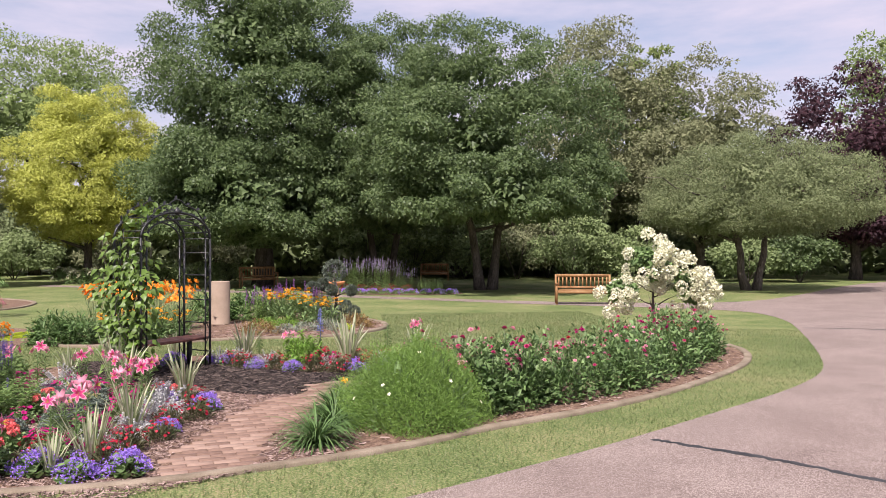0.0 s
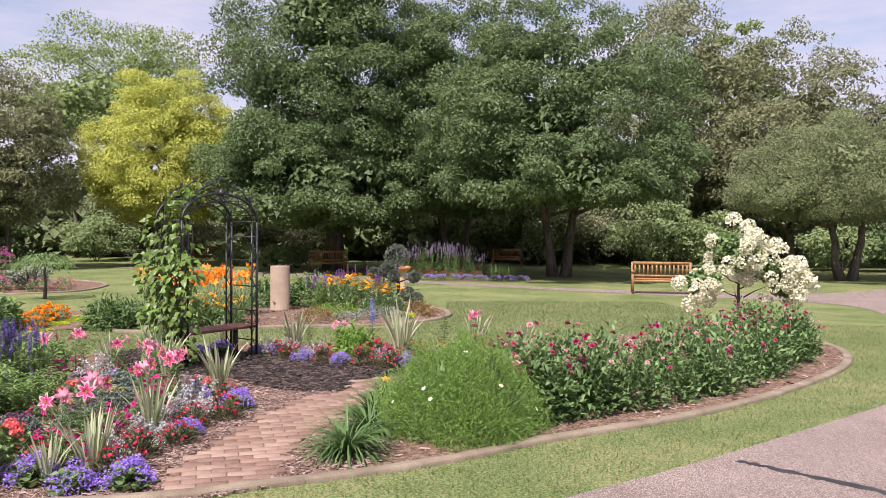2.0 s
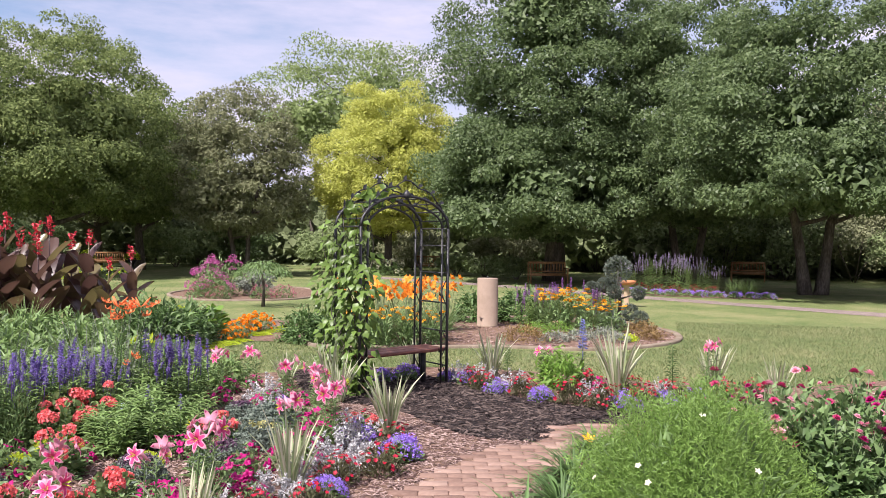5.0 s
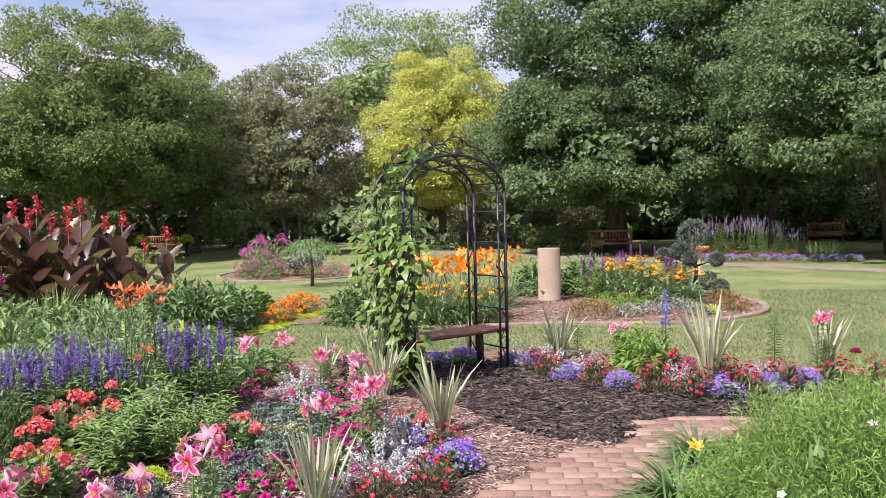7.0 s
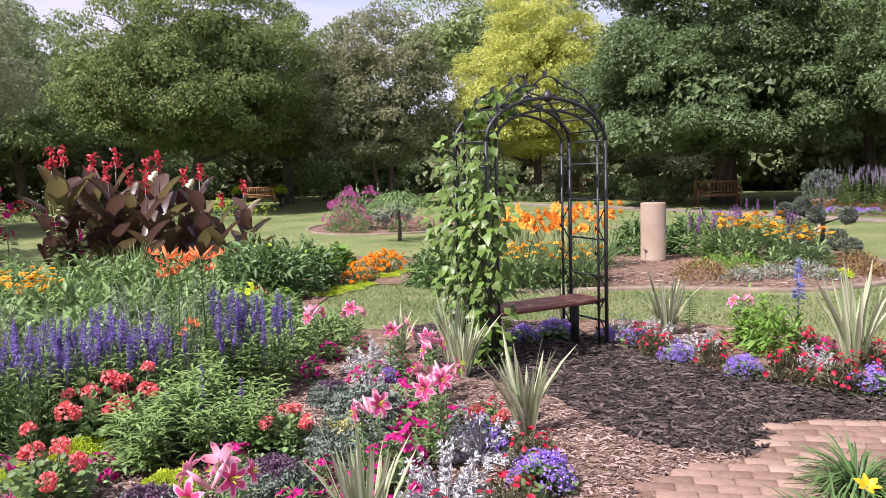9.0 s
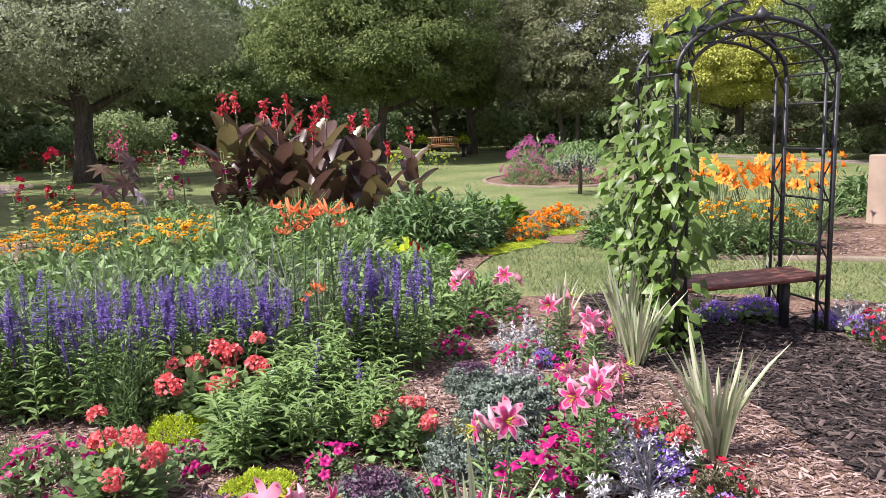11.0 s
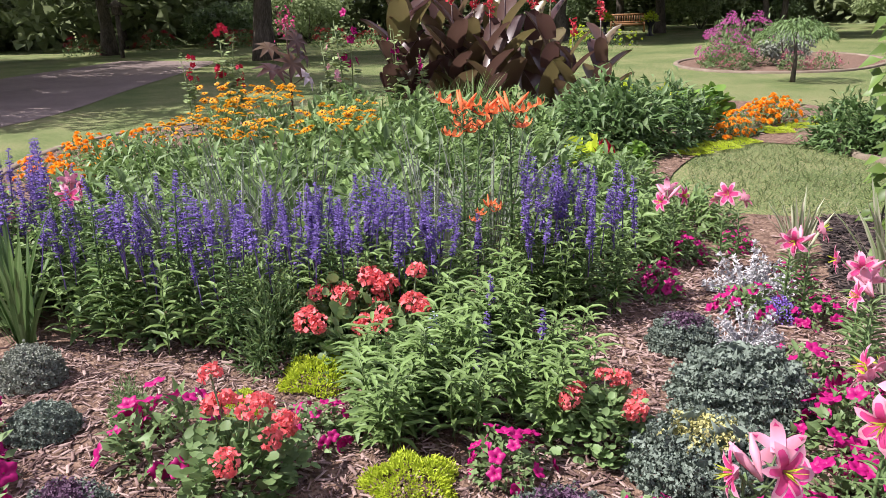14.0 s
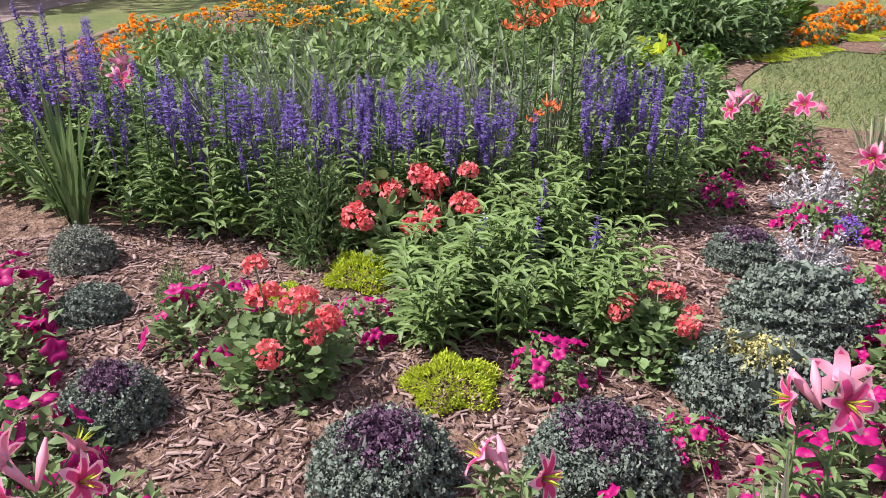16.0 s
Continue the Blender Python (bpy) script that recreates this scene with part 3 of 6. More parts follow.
tree("ash_tree", "green shade tree beside the path", -22.8, -0.3, 10.8, 3.0, 6.2, 19000, 0.3, SHRUB, 0.3, 45)
tree("ash_tree", "green shade tree beside the path", -30.5, -2.6, 10.0, 3.0, 5.0, 7000, 0.3, SHRUB, 0.3, 45)

# woods that close the view, one leafy mass
b, bt = Build(), Build()
m = 1700
az = rng.uniform(radians(-112), radians(36), m)
dist = rng.uniform(50, 66, m) + 6 * np.sin(az * 5)
hh = rng.uniform(0.05, 1.0, m) * (6.0 + 2.0 * np.sin(az * 9))
cx, cy = np.sin(az) * dist - 2, np.cos(az) * dist + 3
k = rng.integers(0, m, 80000)
o = ball(80000)
p = np.column_stack([cx[k], cy[k], np.maximum(hh[k], 0.6)]) + o * rng.uniform(0.6, 1.6, (80000, 1)) * np.array([1, 1, 0.8])
p[:, 2] = np.abs(p[:, 2])
b.scatter(LEAF, poses(p, o + rng.normal(size=p.shape) * 0.6, np.array([0, 0, 1.0]) + rng.normal(size=p.shape) * 0.5, rng.uniform(0.4, 0.85, len(p))))
for i in range(90):
    j = rng.integers(0, m)
    bt.tube([(cx[j], cy[j], -0.1), (cx[j] + rng.normal() * 0.2, cy[j], 2.5), (cx[j] + rng.normal() * 0.5, cy[j], 5.5)], [0.22, 0.15, 0.06], 6)
w = thing("far_woods", "dense dark green woodland edge beyond the lawn", "woods", kind="stuff")
part("canopy", b, WOODS, w)
part("trunks", bt, BARK, w)


def shrub(label, x, y, h, r, n, size, mat, name="shrub", shape=LEAF, blobs=26, group=""):
    root = thing(name, label, "shrub", group, at=pose(x, y, 0))
    b = Build()
    crown_leaves(b, (0, 0, h * 0.5), (r, r, h * 0.48), blobs, n * 2, size * 0.75, SPRIG if shape is LEAF else shape, flat=0.8, spread=(0.35, 0.8), blob=(0.28, 0.42))
    v = np.concatenate(b.v)
    v[:, 2] = np.maximum(v[:, 2], 0.02)
    part("foliage", Build().add(v, np.concatenate(b.f)), mat, root)
    b = Build()
    for i in range(5):
        a = i * 1.3
        b.tube([(0.05 * math.cos(a), 0.05 * math.sin(a), -0.02), (r * 0.3 * math.cos(a), r * 0.3 * math.sin(a), h * 0.4), (r * 0.5 * math.cos(a), r * 0.5 * math.sin(a), h * 0.75)], [0.03, 0.02, 0.008], 5)
    part("stem", b, BARK, root)
    return root


for (x, y, h, r, mt) in [(-15.0, 46, 3.8, 2.8, SHRUB), (-12.0, 46, 3.6, 2.4, MAPLE), (-8.6, 45, 4.0, 2.7, SHRUB), (-5.6, 45, 3.6, 2.5, OLIVE), (-2.6, 43.5, 3.6, 2.3, SHRUB), (-19.5, 47, 3.6, 2.8, SHRUB),
                         (-22.5, 42, 2.4, 2.2, OLIVE), (0.4, 44, 3.2, 2.4, SHRUB), (6.5, 44, 2.4, 2.0, SHRUB), (9.0, 44, 2.6, 2.0, OAK), (-28.5, 41, 2.6, 2.2, OLIVE), (-32.5, 38, 2.6, 2.4, SHRUB), (-40, 33, 2.4, 2.4, SHRUB),
                         (-42, 25, 2.6, 2.4, OAK), (-44, 13, 2.6, 2.4, SHRUB), (-44, 9, 2.0, 2.0, OAK), (-39, 37, 3.0, 2.4, OAK)]:
    shrub("dense green shrub at the edge of the woods", x, y, h, r, 2600, 0.22, mt, group="shrubs along the woods")

for (x, y, h, r) in [(-9.5, 47, 6.0, 3.4), (-4.2, 48, 6.2, 3.4), (-14.5, 48, 6.0, 3.4), (-20.5, 48, 6.0, 3.4), (8.5, 52, 6.0, 3.4), (-26.5, 46, 5.5, 3.2), (-33, 42, 5.0, 3.2), (-40.5, 36.5, 5.0, 3.0)]:
    shrub("tall dense dark thicket behind the lawn", x, y, h, r, 4200, 0.36, WOODS, "thicket", group="thickets behind the lawn")


# ---- garden arch ----
IRON_LEAF = Build().add(*LANCE).mesh("iron_leaf")


def iron_leaves(root, m):
    for rows in m:
        part("iron_leaf", IRON_LEAF, IRON, root).matrix_basis = Matrix([*[list(r) for r in rows], [0, 0, 0, 1]])


def garden_arch():
    fr, fl, depth = np.array([-5.66, 10.66]), np.array([-5.98, 9.47]), np.array([-0.5, 0.16])
    root = thing("garden_arch", "black wrought iron garden arch with leaf scrolls and a bench seat", "garden arch")
    spring, rise = 1.82, 0.29
    side = unit((fr - fl)[None])[0]

    def at2(p, z):
        return (p[0], p[1], z)

    def arch_line(p0, p1, lift, z0, up, n=22):
        a = np.linspace(math.pi, 0, n)
        mid, half = (p0 + p1) / 2, (p1 - p0) / 2
        return [at2(mid + half * math.cos(w) * lift, z0 + up * math.sin(w)) for w in a]

    for plane in (0, 1):
        off = depth * plane
        for p in (fl + off, fr + off):
            inner = p + side * (0.09 if p is fl + off or np.linalg.norm(p - fl - off) < 0.1 else -0.09)
            part("post", Build().tube([at2(p, -0.05), at2(p, spring)], 0.017, 6), IRON, root)
            part("post", Build().tube([at2(inner, -0.05), at2(inner, spring)], 0.012, 6), IRON, root)
            b = Build()
            t = np.linspace(0.05, spring, 60)
            mid = (p + inner) / 2
            wv = 0.04 * np.sin(t * 16)
            b.tube([at2(mid + side * q, z) for q, z in zip(wv, t)], 0.006, 5)
            zz = np.arange(0.15, spring, 0.11)
            pos = np.column_stack([np.repeat([mid], len(zz), 0) + side * 0.03 * np.where(np.arange(len(zz)) % 2, 1, -1)[:, None], zz])
            sgn = np.where(np.arange(len(zz)) % 2, 1.0, -1.0)
            dv = np.column_stack([side[0] * sgn, side[1] * sgn, np.full(len(zz), 0.8)])
            iron_leaves(root, poses(pos, dv, np.array([depth[1], -depth[0], 0.2]) * -1, 0.045, 0.08))
            part("scroll", b, IRON, root)
        part("arch_bar", Build().tube(arch_line(fl + off, fr + off, 1.0, spring, rise + 0.06), 0.016, 6), IRON, root)
        part("arch_bar", Build().tube(arch_line(fl + off, fr + off, 0.85, spring, rise - 0.04), 0.012, 6), IRON, root)
        outer = np.array(arch_line(fl + off, fr + off, 1.0, spring, rise + 0.06, 48))
        inner = np.array(arch_line(fl + off, fr + off, 0.85, spring, rise - 0.04, 48))
        u = 0.5 + 0.5 * np.sin(np.arange(48) * 0.9)
        part("scroll", Build().tube(outer * u[:, None] + inner * (1 - u)[:, None], 0.006, 5), IRON, root)
        crest = np.array(arch_line(fl + off, fr + off, 0.86, spring + 0.1, rise + 0.05, 48))
        crest[:, 2] += 0.035 * np.abs(np.sin(np.arange(48) * 0.33)) + 0.05 * np.exp(-((np.arange(48) - 23.5) / 5.0) ** 2)
        part("scroll", Build().tube(crest, 0.008, 5), IRON, root)
        tan = np.gradient(crest, axis=0)[1::3]
        iron_leaves(root, poses(crest[1::3], unit(tan) * 0.7 + np.array([0, 0, 0.7]) * np.where(np.arange(len(tan)) % 2, 1, -0.6)[:, None], np.array([-depth[0], -depth[1], 0.3]), 0.045, 0.095))
        tan = np.gradient(outer, axis=0)[2::3]
        iron_leaves(root, poses(outer[2::3], unit(tan) * np.where(np.arange(len(tan)) % 2, 1, -1)[:, None] + np.array([0, 0, 0.5]), np.array([-depth[0], -depth[1], 0.2]), 0.04, 0.08))
        mid = (fl + fr) / 2 + off
        b = Build().lathe([(0.0, 2.13), (0.04, 2.15), (0.05, 2.19), (0.025, 2.22), (0.0, 2.25)], 10, at2(mid, 0))
        part("finial", b, IRON, root)
    for p in (fl, fr):
        for z in (0.22, 0.62, 0.95, 1.3, 1.62, spring):
            part("cross_bar", Build().tube([at2(p, z), at2(p + depth, z)], 0.009, 6), IRON, root)
            if z > 0.5:
                q = np.array([at2(p + depth * u, z + 0.05) for u in (0.25, 0.5, 0.75)])
                iron_leaves(root, poses(q, np.array([[0.4, 0.2, 1.0]]), np.array([[1.0, 0.3, 0]]), 0.045, 0.08))
    for u in np.linspace(0.08, 0.92, 9):
        a = math.pi * (1 - u)
        mid, half = (fl + fr) / 2, (fr - fl) / 2
        p = mid + half * math.cos(a)
        z = spring + (rise + 0.06) * math.sin(a)
        part("cross_bar", Build().tube([at2(p, z), at2(p + depth, z)], 0.008, 5), IRON, root)
    ang = math.atan2(side[1], side[0])
    seat = thing("seat", "", "")
    seat.parent = root
    for k in range(3):
        c = (fl + fr) / 2 + depth * (0.14 + 0.24 * k) + side * 0.0
        bb = Build().box((*c, 0.415), (1.2, 0.135, 0.036), ang, 0.006)
        part("seat_slat", bb, REDWOOD, seat, "red-brown stained seat board")
    for s in (-0.42, 0.42):
        c = (fl + fr) / 2 + side * s + depth * 0.4
        part("seat_leg", Build().box((*(c), 0.19), (0.05, 0.05, 0.42), ang, 0.004), IRON, root)
    return root, fl, fr, depth


ARCH, ARCH_FL, ARCH_FR, ARCH_D = garden_arch()


# ---- benches, pillar ----
def garden_bench(label, m, width=1.5, mat=TEAK):
    root = thing("garden_bench", label, "bench", "garden benches", at=m)
    h = width / 2
    for x in (-h + 0.03, h - 0.03):
        part("front_leg", Build().box((x, -0.25, 0.31), (0.06, 0.06, 0.62), 0, 0.008), mat, root)
        part("back_leg", Build().box((x, 0.25, 0.45), (0.06, 0.06, 0.9), 0, 0.008), mat, root)
        part("armrest", Build().box((x, -0.02, 0.64), (0.075, 0.6, 0.035), 0, 0.01), mat, root)
        part("side_rail", Build().box((x, 0, 0.36), (0.04, 0.44, 0.06)), mat, root)
    part("top_rail", Build().box((0, 0.26, 0.865), (width - 0.1, 0.04, 0.09), 0, 0.01), mat, root)
    part("lower_rail", Build().box((0, 0.25, 0.5), (width - 0.1, 0.04, 0.06), 0, 0.01), mat, root)
    part("front_rail", Build().box((0, -0.24, 0.37), (width - 0.1, 0.035, 0.07)), mat, root)
    for k in range(5):
        part("seat_slat", Build().box((0, -0.22 + k * 0.105, 0.425), (width - 0.08, 0.085, 0.024), 0, 0.005), mat, root)
    n = int(width / 0.13)
    slat = None
    for k in range(n):
        x = -h + 0.12 + (width - 0.24) * k / (n - 1)
        if slat is None:
            slat = part("back_slat", Build().box((0, 0.25, 0.675), (0.045, 0.016, 0.3)), mat, root)
            slat.location.x = x
        else:
            part("back_slat", slat.data, mat, root).location.x = x
    return root


garden_bench("light brown slatted wooden garden bench on the lawn", pose(-1.05, 24.95, 0, 0, 0, 8), 1.7)
garden_bench("light brown slatted wooden garden bench on the lawn", pose(-15.4, 32.6, 0, 0, 0, 40), 1.6)
garden_bench("reddish wooden garden bench under the trees", pose(-9.6, 41.6, 0, 0, 0, 12), 1.5)
garden_bench("reddish wooden garden bench before the woods", pose(-40.0, 28.6, 0, 0, 0, 62), 1.7)
garden_bench("wooden garden bench before the woods", pose(-25.6, 38.5, 0, 0, 0, 35), 1.5)
b = Build().lathe([(0, 0.0), (0.215, 0.0), (0.215, 0.03), (0.205, 0.04), (0.205, 0.95), (0.197, 0.962), (0, 0.965)], 40)
pl = thing("pillar", "plain tan concrete pillar standing in the mulch", "pillar", at=pose(-8.62, 16.5, 0))
part("shaft", b, PILLAR, pl, smooth=False)
part("bolt", Build().lathe([(0.012, 0.96), (0.012, 1.0), (0, 1.002)], 8), IRON, pl)

post = thing("sign_post", "brown wooden post with a small roofed box", "post", at=pose(-37.5, 4.6, 0))
part("shaft", Build().box((0, 0, 0.8), (0.16, 0.16, 1.7)), BARK, post)
part("box", Build().box((0, 0, 1.75), (0.36, 0.36, 0.3), 0, 0.02), BARK, post)
part("roof", Build().lathe([(0.42, 1.88), (0.42, 1.92), (0.0, 2.15)], 4), BARK, post)

# ---- plant tools ----
STEM = foliage_mat("stem_green", (0.1, 0.16, 0.05), 0.3, glow=0.0)
DARKSTEM = foliage_mat("stem_dark", (0.06, 0.06, 0.035), 0.3, glow=0.0)
GREEN = foliage_mat("leaf_green", (0.145, 0.275, 0.065))
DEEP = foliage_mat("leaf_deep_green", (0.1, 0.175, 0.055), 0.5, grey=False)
DUSK = foliage_mat("leaf_dusky", (0.12, 0.12, 0.06), 0.5, grey=False)
PALE = foliage_mat("leaf_pale", (0.27, 0.34, 0.15), 0.45, grey=False)
SAGE = foliage_mat("leaf_sage", (0.185, 0.28, 0.09), 0.45, grey=False)
FRESH = foliage_mat("leaf_fresh_green", (0.192, 0.336, 0.060), glow=0.4, grey=False)
LIME = foliage_mat("leaf_lime", (0.5, 0.6, 0.045), 0.3, glow=0.4, grey=False)
SILVER = foliage_mat("leaf_silver", (0.5, 0.53, 0.53), 0.3, glow=0.1, rough=0.8)
GREY = foliage_mat("leaf_grey_green", (0.228, 0.276, 0.204), 0.35, glow=0.1, rough=0.7)
KALE = foliage_mat("kale_leaf", (0.155, 0.225, 0.165), 0.45, glow=0.12, rough=0.6)
KALEP = foliage_mat("kale_purple", (0.14, 0.075, 0.125), 0.5, glow=0.15, rough=0.6)
KALEY = foliage_mat("kale_yellow", (0.5, 0.5, 0.12), 0.3, glow=0.2)
IRISG = foliage_mat("iris_blade", (0.264, 0.360, 0.144), 0.35)
IRISC = foliage_mat("iris_cream", (0.5, 0.52, 0.33), 0.2, glow=0.3)
BRONZE = leafy("canna_leaf", (0.07, 0.034, 0.037), (0.125, 0.072, 0.052), (0.18, 0.155, 0.06), 0.4, 0.32, 0.5, patch=0.3, each=True)
CANNARED = foliage_mat("petal_canna", (0.62, 0.055, 0.075), 0.4, glow=0.3)
HEATHER = foliage_mat("low_russet", (0.24, 0.16, 0.06), 0.5)
LILYROSE = foliage_mat("petal_lily_rose", (0.66, 0.07, 0.24), 0.35, glow=0.3)
LILYPALE = foliage_mat("petal_lily_pale", (0.78, 0.36, 0.47), 0.28, glow=0.3)
MAGENTA = foliage_mat("petal_magenta", (0.38, 0.004, 0.135), 0.4, glow=0.25)
CORAL = foliage_mat("petal_coral", (0.84, 0.19, 0.19), 0.2, glow=0.3)
PINK = foliage_mat("petal_pink", (0.84, 0.41, 0.51), 0.18, glow=0.3)
ROSE = foliage_mat("petal_rose", (0.52, 0.05, 0.17), 0.3, glow=0.25)
RED = foliage_mat("petal_red", (0.4, 0.009, 0.035), 0.35, glow=0.25)
ORANGE = foliage_mat("petal_orange", (0.9, 0.3, 0.03), 0.2, glow=0.3)
TIGER = foliage_mat("petal_tiger", (0.84, 0.22, 0.075), 0.22, glow=0.3)
MARI = foliage_mat("petal_marigold", (0.92, 0.36, 0.012), 0.18, glow=0.3)
GOLD = foliage_mat("petal_gold", (0.85, 0.42, 0.015), 0.2, glow=0.3)
WHITE = foliage_mat("petal_white", (0.76, 0.74, 0.56), 0.15, glow=0.25)
VIOLET = foliage_mat("petal_violet", (0.185, 0.125, 0.38), 0.4, glow=0.25)
LAVENDER = foliage_mat("petal_lavender", (0.35, 0.21, 0.7), 0.3, glow=0.25)
LILAC = foliage_mat("petal_lilac", (0.45, 0.38, 0.53), 0.35, glow=0.2)
PALEBLUE = foliage_mat("petal_pale_blue", (0.5, 0.55, 0.78), 0.2, glow=0.2)
BROWN = foliage_mat("seed_brown", (0.06, 0.03, 0.015), 0.4, glow=0.0)


def mound(n, r, h, size, shape=LANCE, ratio=0.4, lift=0.5, inner=0.4, low=0.0, b=None, tidy=0.45):
    """Leaves filling a dome of radius r and height h, pointing outwards and up."""
    b = b or Build()
    o = ball(n)
    o[:, 2] = np.abs(o[:, 2])
    k = rng.uniform(inner, 1, n) ** 0.6
    wob = 1 + 0.16 * np.sin(np.arctan2(o[:, 1], o[:, 0]) * 5 + rng.uniform(0, 6)) + rng.normal(size=n) * 0.07
    p = o * np.array([r, r, h]) * (k * wob)[:, None]
    p[:, 2] = np.maximum(p[:, 2], 0.015) + low
    d = o * np.array([1, 1, 0.5]) + np.array([0, 0, lift]) + rng.normal(size=(n, 3)) * tidy
    up = np.array([0, 0, 1.0]) + o * 0.4 + rng.normal(size=(n, 3)) * 0.35
    s = size * rng.uniform(0.6, 1.3, n)
    b.scatter(shape, poses(p - unit(d) * s[:, None] * 0.5 + np.array([0, 0, 0.0]), d, up, s * ratio, s))
    b.v[-1][:, 2] = np.maximum(b.v[-1][:, 2], 0.004)
    return b


def blades(n, r0, length, width, spread, bends=(0, 1, 2), b=None):
    """Strap leaves rising from a tuft."""
    b = b or Build()
    for q in bends:
        m = max(1, n // len(bends))
        a = rng.uniform(0, 2 * np.pi, m)
        o = np.column_stack([np.cos(a), np.sin(a), 0 * a])
        tilt = rng.uniform(0.05, 1, m) * spread
        d = o * np.sin(tilt)[:, None] + np.array([0, 0, 1.0]) * np.cos(tilt)[:, None]
        up = np.array([0, 0, 1.0]) - o * 1.5
        ln = length * rng.uniform(0.65, 1.1, m)
        b.scatter(BLADE[q], poses(o * rng.uniform(0, r0, (m, 1)), d, up, width * rng.uniform(0.7, 1.2, m), ln))
    return b


def whorls(h, n, leaf, ratio=0.14, h0=0.06, stem=0.006, b=None, droop=0.0, narrow=0.5):
    """One upright stem set with narrow leaves all the way up."""
    b = b or Build()
    z = np.linspace(h0, h, n)
    a = np.arange(n) * 2.4 + rng.uniform(0, 6)
    o = np.column_stack([np.cos(a), np.sin(a), 0 * a])
    s = leaf * (1 - narrow * (z / h)) * rng.uniform(0.8, 1.15, n)
    p = np.column_stack([0 * z, 0 * z, z])
    b.scatter(LONGLEAF, poses(p, o + np.array([0, 0, 0.55 - droop]), np.array([0, 0, 1.0]) - o * 0.5, s * ratio, s))
    b.tube([(0, 0, -0.02), (rng.normal() * 0.01, rng.normal() * 0.01, h * 0.5), (0, 0, h)], [stem, stem * 0.9, stem * 0.5], 5)
    return b


def face(p, d, s, spin=None):
    """A pose at p whose z points along d."""
    q = Vector(d).to_track_quat("Z", "Y").to_matrix().to_4x4()
    turn = Matrix.Rotation(rng.uniform(0, 6.28) if spin is None else spin, 4, "Z")
    return Matrix.Translation(Vector(p)) @ q @ turn @ Matrix.Scale(s, 4)


def rosette(b, n, shape, length, width, tilt, z=0.0, r0=0.0, phase=0.0):
    """n petals round the z axis; tilt 0 lies flat, 90 degrees stands up."""
    a = np.arange(n) * 2 * np.pi / n + phase
    o = np.column_stack([np.cos(a), np.sin(a), 0 * a])
    t = radians(tilt)
    d = o * math.cos(t) + np.array([0, 0, math.sin(t)])
    up = np.array([0, 0, 1.0]) * math.cos(t) - o * math.sin(t)
    b.scatter(shape, poses(o * r0 + np.array([0, 0, z]), d, up, width, length))
    return b


def bloom_petunia():
    b = Build()
    n = 20
    a = np.arange(n) * 2 * np.pi / n
    rows = []
    for r, z, w in ((0.06, -0.4, 0), (0.18, -0.16, 0), (0.5, -0.02, 0.04), (0.85, 0.03, 0.09), (1.0, -0.05, 0.15)):
        k = r * (1 + (0.16 if r > 0.7 else 0.03) * np.cos(5 * a))
        rows.append(np.column_stack([k * np.cos(a), k * np.sin(a), z + w * np.sin(5 * a + 1)]))
    f = [(i * n + j, i * n + (j + 1) % n, (i + 1) * n + (j + 1) % n, (i + 1) * n + j) for i in range(4) for j in range(n)]
    return b.add(np.vstack(rows), f).mesh("petunia_bloom")


def bloom_cluster(n, size, flat=1.0, shape=ROUND):
    b = Build()
    o = ball(n)
    o[:, 2] = np.abs(o[:, 2]) - 0.25
    o = unit(o) * rng.uniform(0.75, 1.0, (n, 1))
    b.scatter(shape, poses(o * np.array([1, 1, flat]), np.cross(o, rng.normal(size=(n, 3))) + o * 0.45, o + rng.normal(size=(n, 3)) * 0.3, size, size))
    return b.mesh("flower_head")


def bloom_star(shape, layers):
    b = Build()
    for n, length, width, tilt, z, ph in layers:
        rosette(b, n, shape, length, width, tilt, z, 0.04, ph)
    v, f = np.concatenate(b.v), np.concatenate(b.f)
    k = len(shape[0])
    hub = np.array([i * k + np.argmin(np.hypot(*v[i * k:i * k + k, :2].T)) for i in range(len(v) // k)])
    f[np.isin(f, hub)] = hub[0]   # all petals meet in one point
    v[hub[0]] = (0, 0, v[hub, 2].mean())
    return Build().add(v, f).mesh("flower")


LILYPETAL = blade_shape(1.5, 0.35, 6)
LILY = bloom_star(LILYPETAL, [(3, 1.15, 0.4, 58, 0, 0), (3, 1.15, 0.5, 54, 0, 1.05)])
LILYSTRIPE = bloom_star(LILYPETAL, [(3, 1.0, 0.26, 60, 0.03, 0), (3, 1.0, 0.34, 56, 0.03, 1.05)])
TIGERB = bloom_star(RECURVE, [(3, 1.5, 0.46, 50, 0, 0), (3, 1.5, 0.52, 46, 0, 1.05)])
DAYLILY = bloom_star(PETAL, [(3, 1.0, 0.4, 58, 0, 0), (3, 1.0, 0.5, 54, 0, 1.05)])
STAMEN = bloom_star(THREAD, [(6, 0.9, 0.05, 74, 0, 0.3)])
DAISY = bloom_star(LEAF, [(12, 1.0, 0.3, 4, 0, 0), (8, 0.85, 0.3, 16, 0.02, 0.2)])
CONE = Build().lathe([(0.26, -0.02), (0.25, 0.12), (0.15, 0.26), (0, 0.3)], 8).mesh("cone")
POM = bloom_star(PET, [(11, 0.95, 0.5, 5, 0, 0), (9, 0.8, 0.5, 30, 0.1, 0.3), (7, 0.6, 0.45, 55, 0.2, 0.1), (4, 0.4, 0.4, 78, 0.25, 0)])
PETUNIA = bloom_petunia()
GERANIUM = bloom_cluster(70, 0.62, 0.85, PET)
PANICLE = bloom_cluster(150, 0.36, 1.15, PET)
